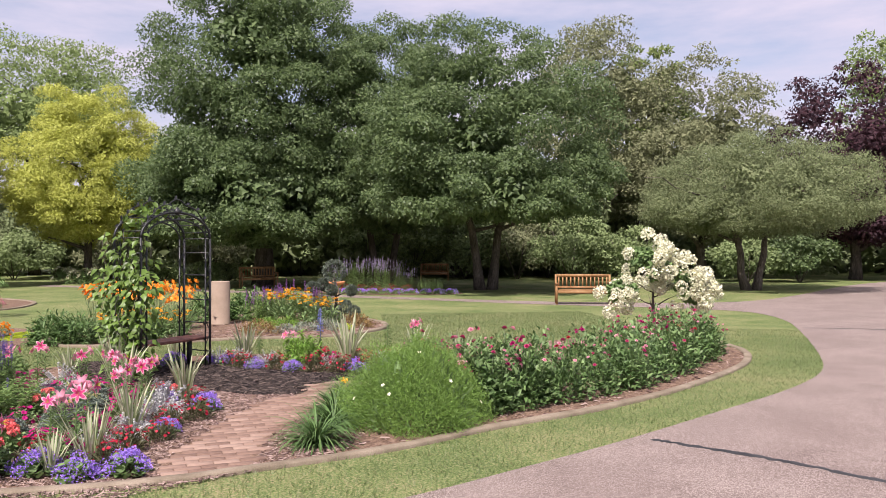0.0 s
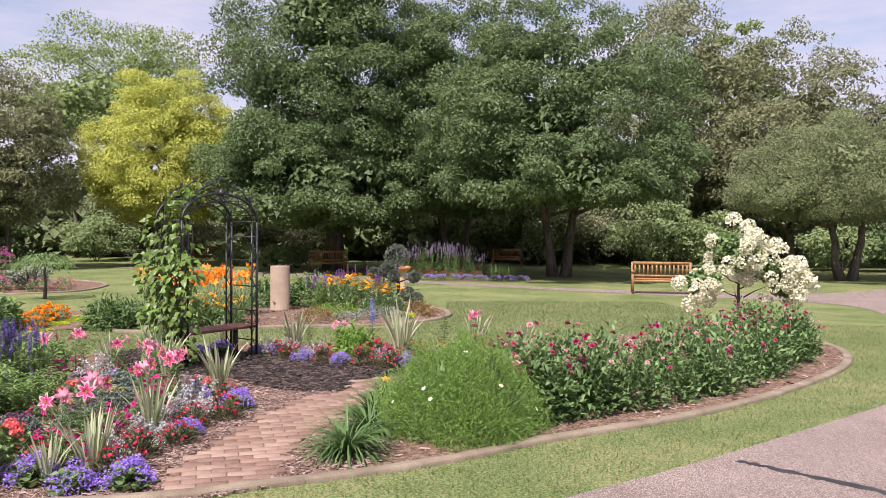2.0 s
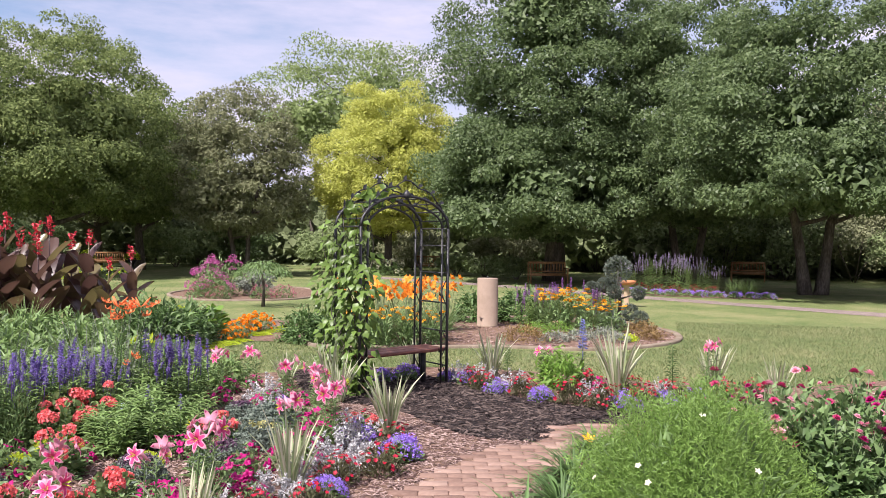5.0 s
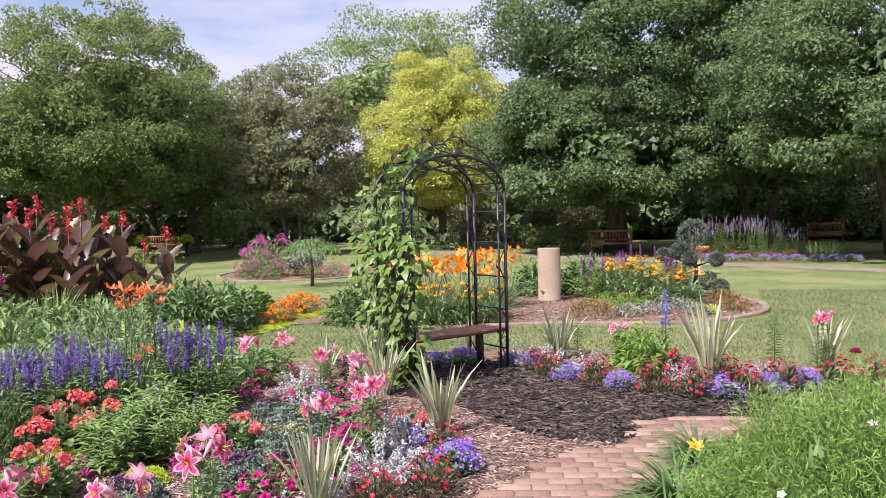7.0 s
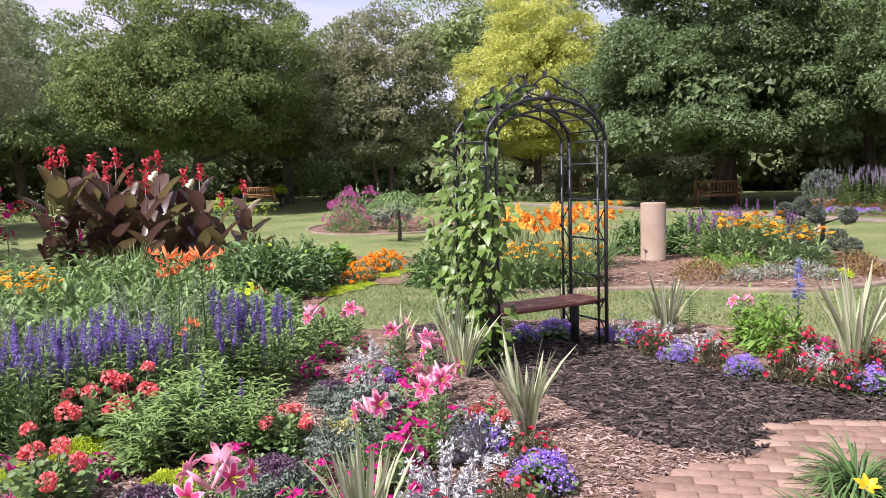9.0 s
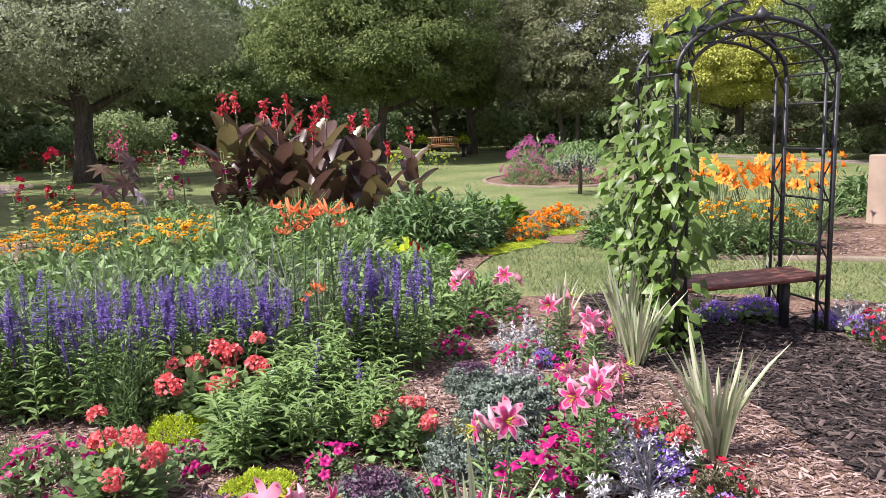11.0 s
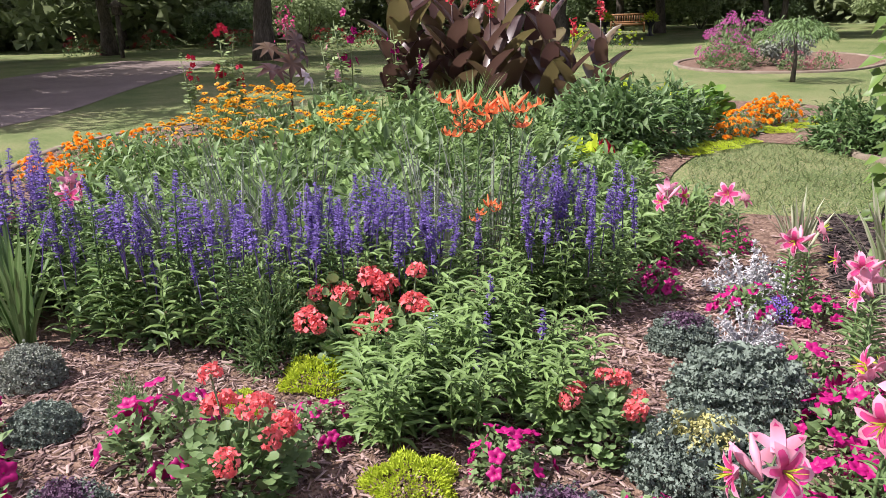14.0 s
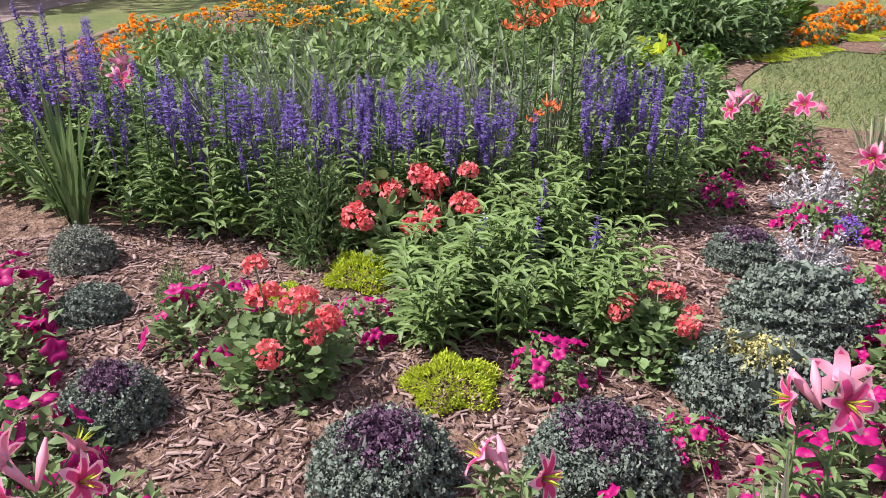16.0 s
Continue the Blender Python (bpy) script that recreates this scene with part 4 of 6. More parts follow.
FLUFF = bloom_cluster(46, 0.28, 0.6, LEAF)
SMALL = bloom_star(PET, [(5, 1.0, 0.75, 10, 0, 0)])


def spike_mesh(n, r, h, size, gap=0.0):
    b = Build()
    z = np.sort(rng.uniform(0, 1, n)) ** 0.95 * h
    a = rng.uniform(0, 6.28, n)
    o = np.column_stack([np.cos(a), np.sin(a), 0 * a])
    k = r * (1.1 - 0.75 * z / h)
    b.scatter(LEAF, poses(o * (k * 0.35)[:, None] + np.column_stack([0 * z, 0 * z, z]), o + np.array([0, 0, 0.35]) + rng.normal(size=(n, 3)) * 0.25, np.array([0, 0, 1.0]) - o * 0.3, size * (1.15 - 0.6 * z / h), size * (1.15 - 0.5 * z / h)))
    b.tube([(0, 0, -0.15), (0, 0, h * 0.98)], [0.004, 0.0015], 4)
    return b.mesh("flower_spike")


SPIKES = [spike_mesh(90, 0.026, 0.18, 0.019), spike_mesh(70, 0.022, 0.13, 0.017), spike_mesh(110, 0.027, 0.22, 0.02)]
PROTO = {}


def put(kind, maker, x, y, s=1.0, variants=3, label="", turn=None):
    """A plant at (x, y); the first few of a kind are grown, the others copied."""
    made = PROTO.setdefault(kind, [])
    rz = rng.uniform(0, 360) if turn is None else turn
    if len(made) < variants:
        ob = maker()
        ob.matrix_basis = pose(x, y, 0.01, 0, 0, rz) @ Matrix.Scale(s, 4)
        made.append(ob)
    else:
        src = made[rng.integers(len(made))]
        ob = copy_thing(src, pose(x, y, 0.01, 0, 0, rz) @ Matrix.Scale(s / src.scale.x, 4))
    if label:
        tagged(ob, label)
    return ob


def bloom(root, mesh, mat, p, d, s, name="bloom"):
    ob = part(name, mesh, mat, root)
    ob.matrix_basis = face(p, d, s)
    return ob


def recolour(mesh, mat):
    me = mesh.copy()
    me.materials.clear()
    me.materials.append(mat)
    return me


def tips(n, r, h, jitter=0.12, top=0.25):
    """Places and ways for blooms over a dome."""
    o = ball(n)
    o[:, 2] = np.abs(o[:, 2]) + top
    o = unit(o)
    return o * np.array([r, r, h]) * (1 + rng.normal(size=(n, 1)) * jitter), o + np.array([0, 0, 0.4])


# ---- plants of the near bed ----
def kale_leaf(seg=9, wide=9, ruffle=0.16):
    u, w = np.meshgrid(np.linspace(0, 1, seg), np.linspace(-1, 1, wide), indexing="ij")
    half = 0.5 * np.sin(np.pi * np.clip(0.12 + 0.72 * u, 0, 1)) ** 0.8
    edge = np.maximum(np.abs(w), np.clip((u - 0.6) / 0.4, 0, 1))
    ph = rng.uniform(0, 6)
    x = w * half * 1.1
    z = 0.22 * np.abs(w) ** 2 + ruffle * edge ** 2 * np.sin(17 * u + ph) * np.sign(w) + ruffle * edge ** 2 * np.sin(w * 11 + ph)
    z += rng.normal(size=z.shape) * ruffle * 0.3 * edge
    y = u + rng.normal(size=u.shape) * 0.03 * edge
    i = np.arange((seg - 1) * (wide - 1))
    r, c = i // (wide - 1), i % (wide - 1)
    q = r * wide + c
    return np.column_stack([x.ravel(), y.ravel(), z.ravel()]), np.column_stack([q, q + wide, q + wide + 1, q + 1])


KLEAF = [kale_leaf() for _ in range(4)]


CURL = (np.array([(-0.5, 0, 0.2), (0, 0.1, -0.15), (0.5, 0, 0.25), (-0.55, 0.7, -0.2), (0, 0.75, 0.25), (0.5, 0.8, -0.2)]), np.array([(0, 1, 4, 3), (1, 2, 5, 4)]))


def kale(label, r, h, heart, outer=KALE, share=0.45):
    root = thing("ornamental_kale", label, "kale", "ornamental kales in the bed")
    for nm, lo, hi, mat, cnt in (("outer_foliage", 0.0, 1 - share, outer, 16), ("heart", 1 - share, 1.0, heart, 0 if heart is KALEY else 5)):
        b = Build()
        for i in range(cnt):
            k = lo + (hi - lo) * i / cnt
            a = i * 2.4
            t = radians(8 + 72 * k)
            o = np.array([math.cos(a), math.sin(a), 0])
            d = o * math.cos(t) + np.array([0, 0, math.sin(t)])
            up = np.array([0, 0, 1.0]) * math.cos(t) - o * math.sin(t)
            ln = r * (0.66 - 0.4 * k) * rng.uniform(0.85, 1.1)
            p = np.array([[0, 0, h * (0.1 + 0.6 * k)]]) + o * r * 0.12
            b.scatter(KLEAF[i % 4], poses(p, d[None], up[None], ln * 0.85, ln, ln * 0.9))
        n = 10000   # finely curled margins
        o = ball(n)
        o[:, 2] = np.abs(o[:, 2])
        edge = 1 - share * 0.55 + 0.05 * np.sin(np.arctan2(o[:, 1], o[:, 0]) * 7) + rng.normal(size=n) * 0.05
        o = o[(o[:, 2] > edge) if nm == "heart" else (o[:, 2] <= edge)]
        lump = 0.93 + 0.07 * np.sin(o[:, 0] * 19 + 3) * np.sin(o[:, 1] * 17 + 1) + 0.05 * np.sin(o[:, 2] * 23 + o[:, 0] * 9)
        p = o * np.array([r, r, h]) * (lump * rng.uniform(0.88, 1.03, len(o)))[:, None]
        p[:, 2] = np.maximum(p[:, 2], 0.012)
        s = r * rng.uniform(0.03, 0.062, len(o))
        b.scatter(CURL, poses(p, rng.normal(size=p.shape) + o * 0.25, o + rng.normal(size=p.shape) * 0.8, s, s, s))
        part(nm, b, mat, root, smooth=False)
    return root


for (x, y, r, h, heart, lab) in [(-5.16, 6.2, 0.215, 0.21, KALEP, "blue-green ornamental kale with a dark purple heart"), (-5.02, 6.78, 0.22, 0.22, KALEP, "blue-green ornamental kale with a purple heart"),
                                 (-5.68, 5.45, 0.17, 0.18, KALEP, "ornamental kale with a purple ruffled heart"), (-5.26, 7.43, 0.27, 0.2, KALEY, "wide grey-green kale with a yellow heart"),
                                 (-5.6, 7.86, 0.29, 0.24, KALE, "large blue-green curly kale"), (-6.15, 7.98, 0.17, 0.17, KALEP, "small dark curly kale"), (-6.92, 5.2, 0.15, 0.18, GREY, "small loose grey-green kale"),
                                 (-6.42, 5.3, 0.14, 0.12, KALE, "small curly kale in the mulch")]:
    kale(lab, r, h, heart, GREY if "loose" in lab else KALE, 0.16 if heart is KALEY else 0.3).matrix_basis = pose(x, y, 0.01, 0, 0, rng.uniform(0, 360))


def geranium(r=0.19, h=0.24, heads=9):
    root = thing("geranium", "coral geranium with rounded green leaves in the mulch", "geranium", "coral geraniums")
    b = mound(560, r, h, 0.036, ROUND, 0.8, 0.2)
    part("foliage", b, GREEN, root)
    p, d = tips(heads, r * 0.85, h * 1.25)
    for q, w in zip(p, d):
        q[2] = max(q[2], h * 0.75)
        part("flower_stalk", Build().tube([(q[0] * 0.3, q[1] * 0.3, h * 0.3), tuple(q)], 0.003, 4), STEM, root)
        bloom(root, GERANIUM, CORAL, q, w, 0.034 * rng.uniform(0.8, 1.2), "flower_head")
    return root


def petunia(r=0.2, h=0.2, n=25, mat=MAGENTA):
    root = thing("petunia", "magenta petunia sprawling over the mulch", "petunia", "magenta petunias")
    part("foliage", mound(260, r, h, 0.05, LANCE, 0.5, 0.3), GREEN, root)
    p, d = tips(n, r * 0.95, h * 1.1, 0.1, 0.0)
    for q, w in zip(p, d):
        bloom(root, PETUNIA, mat, q, w + rng.normal(size=3) * 0.35, 0.034 * rng.uniform(0.75, 1.15))
    return root


def sedum(r=0.15, h=0.1):
    root = thing("sedum", "low lime-yellow sedum cushion", "sedum")
    part("foliage", mound(3600, r, h * 0.8, 0.016, LEAF, 0.45, 0.9, 0.85), LIME, root)
    return root


def salvia_green(h=0.36, r=0.17):
    root = thing("salvia", "leafy green salvia without many flowers", "salvia", "leafy salvias")
    b = Build()
    for i in range(13):
        w = whorls(h * rng.uniform(0.7, 1.05), 22, 0.135, 0.24, 0.04, 0.003, narrow=0.35, droop=0.2)
        a, k = rng.uniform(0, 6.28), rng.uniform(0, r)
        for v in w.v:
            v[:, 0] += math.cos(a) * (k + v[:, 2] * 0.2)
            v[:, 1] += math.sin(a) * (k + v[:, 2] * 0.2)
            b.v.append(v)
        for f in w.f:
            b.f.append(f + b.n)
        b.n += w.n
    part("foliage", b, SAGE, root)
    part("lower_foliage", mound(60, r * 0.9, h * 0.5, 0.1, LANCE, 0.35, 0.2), GREEN, root)
    return root


def salvia_blue(h=0.5, r=0.17, n=15, mat=VIOLET):
    root = salvia_green(h, r)
    root.name = "blue_salvia"
    tagged(root, "violet-blue salvia with upright flower spikes", "salvia", "blue salvias")
    for i in range(n):
        a, k = rng.uniform(0, 6.28), r * 1.2 * rng.uniform(0, 1) ** 0.5
        q = part("flower_spike", SPIKES[rng.integers(3)], mat, root)
        q.matrix_basis = Matrix.Translation((math.cos(a) * k, math.sin(a) * k, h * rng.uniform(0.72, 1.1))) @ Euler((rng.normal() * 0.1, rng.normal() * 0.1, 0)).to_matrix().to_4x4() @ Matrix.Scale(rng.uniform(0.7, 1.1), 4)
    return root


def lily(h=0.5, n=5, size=0.07):
    root = thing("stargazer_lily", "pink and white stargazer lily with leafy stems", "lily", "pink lilies")
    b = Build()
    for i in range(2):
        w = whorls(h * rng.uniform(0.85, 1.0), 34, 0.13, 0.2, 0.05, 0.006)
        for v in w.v:
            v[:, 0] += (i - 0.5) * 0.08
            b.v.append(v)
        for f in w.f:
            b.f.append(f + b.n)
        b.n += w.n
    part("foliage", b, GREEN, root)
    for i in range(n):
        a = i * 2 * math.pi / n + rng.uniform(0, 0.6)
        o = np.array([math.cos(a), math.sin(a), 0])
        p = np.array([0, 0, h * rng.uniform(0.92, 1.12)]) + o * rng.uniform(0.04, 0.11)
        part("flower_stalk", Build().tube([(0, 0, h * 0.86), tuple(p)], 0.003, 4), STEM, root)
        q = bloom(root, LILY, LILYPALE, p, o + np.array([0, 0, rng.uniform(-0.1, 0.7)]), size * rng.uniform(0.85, 1.1))
        s = part("petal_stripe", LILYSTRIPE, LILYROSE, q, "deep rose stripe along each petal")
        part("stamen", STAMEN, LIME, q)
    for i in range(2):
        a = rng.uniform(0, 6.28)
        q = Build().tube([(0, 0, h * 0.95), (0.05 * math.cos(a), 0.05 * math.sin(a), h * 1.05), (0.08 * math.cos(a), 0.08 * math.sin(a), h * 1.12)], [0.004, 0.013, 0.003], 6)
        part("bud", q, PINK, root)
    return root


def lily_stalk(h=0.72):
    root = thing("lily_stalk", "leafy lily stalk without flowers", "lily", "flowerless lily stalks")
    part("foliage", whorls(h, 70, 0.16, 0.13, 0.18, 0.007, droop=0.35), DEEP, root)
    return root


def tiger_lily():
    root = thing("tiger_lily", "orange tiger lily with nodding recurved flowers", "lily", "tiger lilies")
    h = rng.uniform(0.95, 1.05)
    part("foliage", whorls(h, 90, 0.11, 0.12, 0.1, 0.007, droop=0.1), DEEP, root)
    for i in range(5):
        a = i * 1.26 + rng.uniform(0, 0.5)
        o = np.array([math.cos(a), math.sin(a), 0])
        p = np.array([0, 0, h * rng.uniform(0.9, 1.06)]) + o * rng.uniform(0.07, 0.13)
        part("flower_stalk", Build().tube([(0, 0, h * 0.93), tuple(p * np.array([0.6, 0.6, 1]) + np.array([0, 0, 0.02])), tuple(p)], 0.003, 4), STEM, root)
        q = bloom(root, TIGERB, TIGER, p, o * 0.35 + np.array([0, 0, -1.0]), 0.05)
        part("stamen", STAMEN, BROWN, q)
    for i in range(3):
        a = rng.uniform(0, 6.28)
        part("bud", Build().tube([(0, 0, h), (0.06 * math.cos(a), 0.06 * math.sin(a), h * 1.05), (0.1 * math.cos(a), 0.1 * math.sin(a), h * 1.09)], [0.003, 0.011, 0.003], 6), TIGER, root)
    return root


def dusty_miller(r=0.16, h=0.2):
    root = thing("dusty_miller", "silver-white dusty miller with lacy leaves", "dusty miller", "dusty millers")
    b = Build()
    for i in range(34):
        o = unit(rng.normal(size=3) * np.array([1, 1, 0.6]))
        o[2] = abs(o[2])
        tip = o * np.array([r, r, h])
        for u in np.linspace(0.35, 1.0, 5):
            m = 11
            d = o + rng.normal(size=(m, 3)) * 0.8
            p = np.repeat([tip * u + np.array([0, 0, 0.02])], m, 0)
            b.scatter(LEAF, poses(p, d, np.array([0, 0, 1.0]) + rng.normal(size=(m, 3)) * 0.4, 0.0075, 0.024))
        b.tube([(0, 0, 0), tuple(tip)], 0.003, 4, False)
    part("foliage", b, SILVER, root)
    return root


def ageratum(r=0.14, h=0.12):
    root = thing("ageratum", "low lavender-blue ageratum with fluffy flower heads", "ageratum", "lavender ageratums")
    part("foliage", mound(110, r, h, 0.05, ROUND, 0.8, 0.2), GREEN, root)
    p, d = tips(24, r * 0.95, h * 1.15, 0.08)
    for q, w in zip(p, d):
        bloom(root, FLUFF, LAVENDER, q, w, 0.042 * rng.uniform(0.8, 1.2), "flower_head")
    return root


def dianthus(r=0.17, h=0.2, mat=RED, n=34):
    root = thing("dianthus", "bushy dianthus with small red flowers", "dianthus", "red dianthus")
    part("foliage", mound(330, r, h, 0.075, LANCE, 0.14, 0.9, 0.3), DUSK, root)
    b = Build()
    p, d = tips(n, r * 0.95, h * 1.12, 0.1)
    v = [np.array(face(q, w + rng.normal(size=3) * 0.3, 0.021 * rng.uniform(0.8, 1.2)))[:3] for q, w in zip(p, d)]
    src = Build()
    rosette(src, 5, PET, 1.0, 0.8, 12)
    b.scatter((np.concatenate(src.v), np.concatenate(src.f)), np.array(v))
    tagged(part("blossom_cover", b, mat, root), kind="stuff")
    return root


def sword_leaf(q, mats):
    b = Build().add(*BLADE[q])
    me = b.mesh("sword_leaf", True)
    for m in mats:
        me.materials.append(m)
    half = len(me.polygons) // 2
    me.polygons.foreach_set("material_index", [0] * half + [len(mats) - 1] * half)
    return me


SWORDS = {True: [sword_leaf(q, (IRISC, IRISG)) for q in (0, 0, 1)], False: [sword_leaf(q, (GREEN, DEEP)) for q in (0, 0, 1)]}


def iris(h=0.52, n=34, cream=True):
    root = thing("iris", "variegated iris fan with cream-edged sword leaves" if cream else "upright green iris leaves in a tuft", "iris", "iris clumps")
    for i in range(n):
        a, tilt = rng.uniform(0, 6.28), rng.uniform(0.02, 0.42)
        o = np.array([math.cos(a), math.sin(a), 0])
        d = o * math.sin(tilt) + np.array([0, 0, math.cos(tilt)])
        m = poses((o * rng.uniform(0, 0.06))[None], d[None], (np.array([0, 0, 1.0]) - o * 1.5 + rng.normal(size=3) * 0.5)[None], 0.027, h * rng.uniform(0.6, 1.1))[0]
        me = SWORDS[cream][rng.integers(3)]
        q = part("leaf", me, me.materials[0], root)
        q.matrix_basis = Matrix([*[list(r) for r in m], [0, 0, 0, 1]])
    return root


def fine_green(h=0.45, r=0.2):
    root = thing("bushy_herb", "fine-leaved green bushy plant", "herb")
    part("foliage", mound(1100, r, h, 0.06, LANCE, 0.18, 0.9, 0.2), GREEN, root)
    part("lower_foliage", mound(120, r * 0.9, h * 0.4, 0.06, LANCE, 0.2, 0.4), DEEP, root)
    return root


for x, y, s in [(-5.76, 5.98, 1.12), (-5.54, 7.22, 0.95), (-6.62, 6.55, 1.35), (-6.45, 6.75, 1.2), (-4.75, 5.75, 1.0), (-5.05, 5.15, 1.2), (-4.55, 5.3, 1.1), (-5.55, 4.95, 1.2), (-4.8, 8.1, 0.8)]:
    put("geranium", geranium, x, y, s)
for x, y, s in [(-6.08, 5.74, 1.1), (-5.98, 6.27, 0.7), (-5.5, 6.82, 0.75), (-6.38, 4.95, 1.2), (-6.0, 5.02, 1.2), (-5.42, 5.22, 1.15), (-5.1, 5.4, 1.1), (-4.78, 7.38, 1.0), (-4.62, 7.15, 1.0), (-5.2, 7.95, 0.9),
                (-5.3, 8.1, 0.9), (-5.65, 8.2, 0.8), (-6.35, 8.5, 0.8), (-6.75, 8.25, 0.7), (-4.4, 6.3, 1.0), (-4.35, 5.75, 1.0), (-4.7, 6.7, 0.9), (-5.0, 8.0, 0.9), (-4.05, 11.35, 0.8), (-4.9, 7.7, 0.9), (-3.95, 5.75, 0.8), (-7.2, 8.75, 0.7), (-6.15, 8.75, 0.7), (-6.9, 8.3, 0.7), (-7.25, 9.15, 0.6), (-6.6, 9.0, 0.6), (-4.15, 6.25, 0.8), (-4.55, 5.95, 0.9), (-5.05, 7.05, 0.6)]:
    put("petunia", petunia, x, y, s, 4)
for x, y, s in [(-5.55, 6.5, 1.0), (-6.45, 6.38, 1.1), (-5.75, 7.35, 0.6), (-6.3, 6.0, 0.8), (-4.6, 5.95, 0.8)]:
    put("sedum", sedum, x, y, s, 2)
for x, y, s in [(-5.92, 6.5, 1.0), (-5.86, 6.78, 1.0), (-5.75, 7.08, 0.95), (-6.2, 6.95, 1.05), (-6.05, 6.62, 1.05), (-6.35, 7.15, 1.1), (-6.1, 7.25, 0.9), (-5.2, 5.0, 1.0), (-6.7, 6.9, 1.1), (-6.6, 7.2, 1.1)]:
    put("salvia", salvia_green, x, y, s, 3)
for x, y, s in [(-7.75, 5.0, 1.15), (-7.4, 5.45, 1.05), (-7.15, 5.75, 1.05), (-7.0, 6.05, 1.0), (-6.9, 6.3, 1.0), (-6.88, 6.55, 1.05), (-6.84, 6.8, 1.05), (-6.82, 7.05, 0.95), (-7.15, 6.45, 1.0), (-7.1, 6.85, 1.0), (-6.72, 7.6, 1.0), (-6.76, 7.86, 1.0),
                (-7.0, 7.75, 1.05), (-8.1, 4.75, 1.25), (-8.5, 4.75, 1.25), (-7.5, 5.9, 1.0), (-7.95, 5.2, 1.2)]:
    put("blue_salvia", salvia_blue, x, y, s, 4)
for x, y, h in [(-6.23, 6.82, 0.2), (-6.1, 7.0, 0.22), (-6.0, 7.2, 0.24), (-6.3, 7.1, 0.3), (-5.95, 6.9, 0.16)]:
    r_ = thing("salvia_spike", "single salvia flower spike above green leaves", "salvia", "single salvia spikes", at=pose(x, y, h))
    part("flower_spike", SPIKES[1], PALEBLUE if x == -6.23 else VIOLET, r_).scale = (1.5 if x == -6.23 else 1, 1.5 if x == -6.23 else 1, 1)
    part("flower_stalk", Build().tube([(0, 0, -h), (0, 0, 0.02)], 0.003, 4), STEM, r_)
for x, y, h, n in [(-4.7, 7.6, 0.47, 4), (-4.86, 7.8, 0.46, 4), (-4.63, 7.09, 0.46, 2), (-7.14, 8.55, 0.44, 2), (-6.96, 8.85, 0.42, 2), (-6.24, 8.68, 0.4, 2), (-5.75, 8.55, 0.42, 3), (-5.55, 8.4, 0.4, 2), (-4.29, 6.07, 0.5, 4), (-4.16, 5.59, 0.48, 3),
                   (-4.85, 5.45, 0.42, 3), (-2.95, 11.85, 0.55, 3), (-4.75, 11.4, 0.4, 1), (-7.9, 5.35, 0.6, 3), (-8.0, 4.95, 0.45, 2), (-4.35, 5.15, 0.4, 3), (-4.9, 4.95, 0.45, 3), (-4.78, 6.42, 0.3, 1)]:
    lily(h, n + 1).matrix_basis = pose(x, y, 0.01, 0, 0, rng.uniform(0, 360))
for x, y, s in [(-7.17, 5.52, 1.0), (-7.0, 5.88, 1.05), (-6.6, 7.9, 0.6), (-7.6, 5.3, 1.0), (-6.75, 6.05, 0.8), (-6.72, 6.5, 0.8), (-3.35, 11.75, 0.75), (-5.2, 11.3, 0.6)]:
    put("lily_stalk", lily_stalk, x, y, s, 3)
for x, y, s in [(-6.92, 7.22, 1.0), (-6.95, 7.48, 1.02), (-6.8, 7.3, 0.56), (-7.05, 7.36, 1.0)]:
    put("tiger_lily", tiger_lily, x, y, s, 4)
for x, y, s in [(-4.63, 7.86, 1.4), (-4.3, 7.27, 1.45), (-6.55, 8.67, 1.35), (-4.06, 5.93, 1.2), (-4.3, 6.85, 1.0), (-5.65, 10.9, 1.1), (-4.92, 10.95, 1.0), (-5.35, 11.0, 1.1), (-3.35, 11.35, 1.0), (-6.0, 8.2, 1.0), (-4.1, 6.45, 1.1), (-4.0, 11.0, 0.9)]:
    put("dusty_miller", dusty_miller, x, y, s, 3)
for x, y, s in [(-4.12, 7.75, 1.2), (-4.9, 10.52, 0.95), (-4.3, 10.42, 1.0), (-3.42, 10.5, 1.15), (-3.15, 10.92, 1.05), (-2.95, 11.25, 1.1), (-5.45, 10.78, 1.0), (-6.2, 10.6, 1.2), (-6.35, 10.35, 1.0), (-4.15, 5.35, 1.2), (-3.78, 5.32, 1.1), (-3.5, 5.5, 1.2), (-4.75, 7.98, 1.1), (-3.95, 6.75, 0.9),
                (-6.25, 8.6, 0.7), (-5.75, 10.8, 0.8), (-4.45, 5.1, 1.0)]:
    put("ageratum", ageratum, x, y, s, 3)
for x, y, s in [(-4.0, 7.36, 1.0), (-4.08, 7.0, 1.0), (-5.12, 10.6, 1.0), (-4.6, 10.55, 1.05), (-3.98, 10.45, 1.2), (-3.62, 10.45, 1.1), (-3.3, 10.75, 1.1), (-3.1, 11.1, 1.2), (-3.7, 5.62, 1.0), (-3.85, 6.5, 0.9), (-4.3, 5.55, 1.0), (-3.9, 6.12, 1.0), (-4.35, 7.98, 0.9), (-4.2, 11.3, 1.1),
                (-5.35, 10.75, 1.0), (-2.75, 11.5, 1.1), (-3.65, 11.2, 1.1), (-5.0, 8.35, 0.7), (-2.5, 11.8, 1.0), (-2.72, 8.95, 0.9), (-2.5, 9.05, 0.8)]:
    put("dianthus", dianthus, x, y, s, 3)
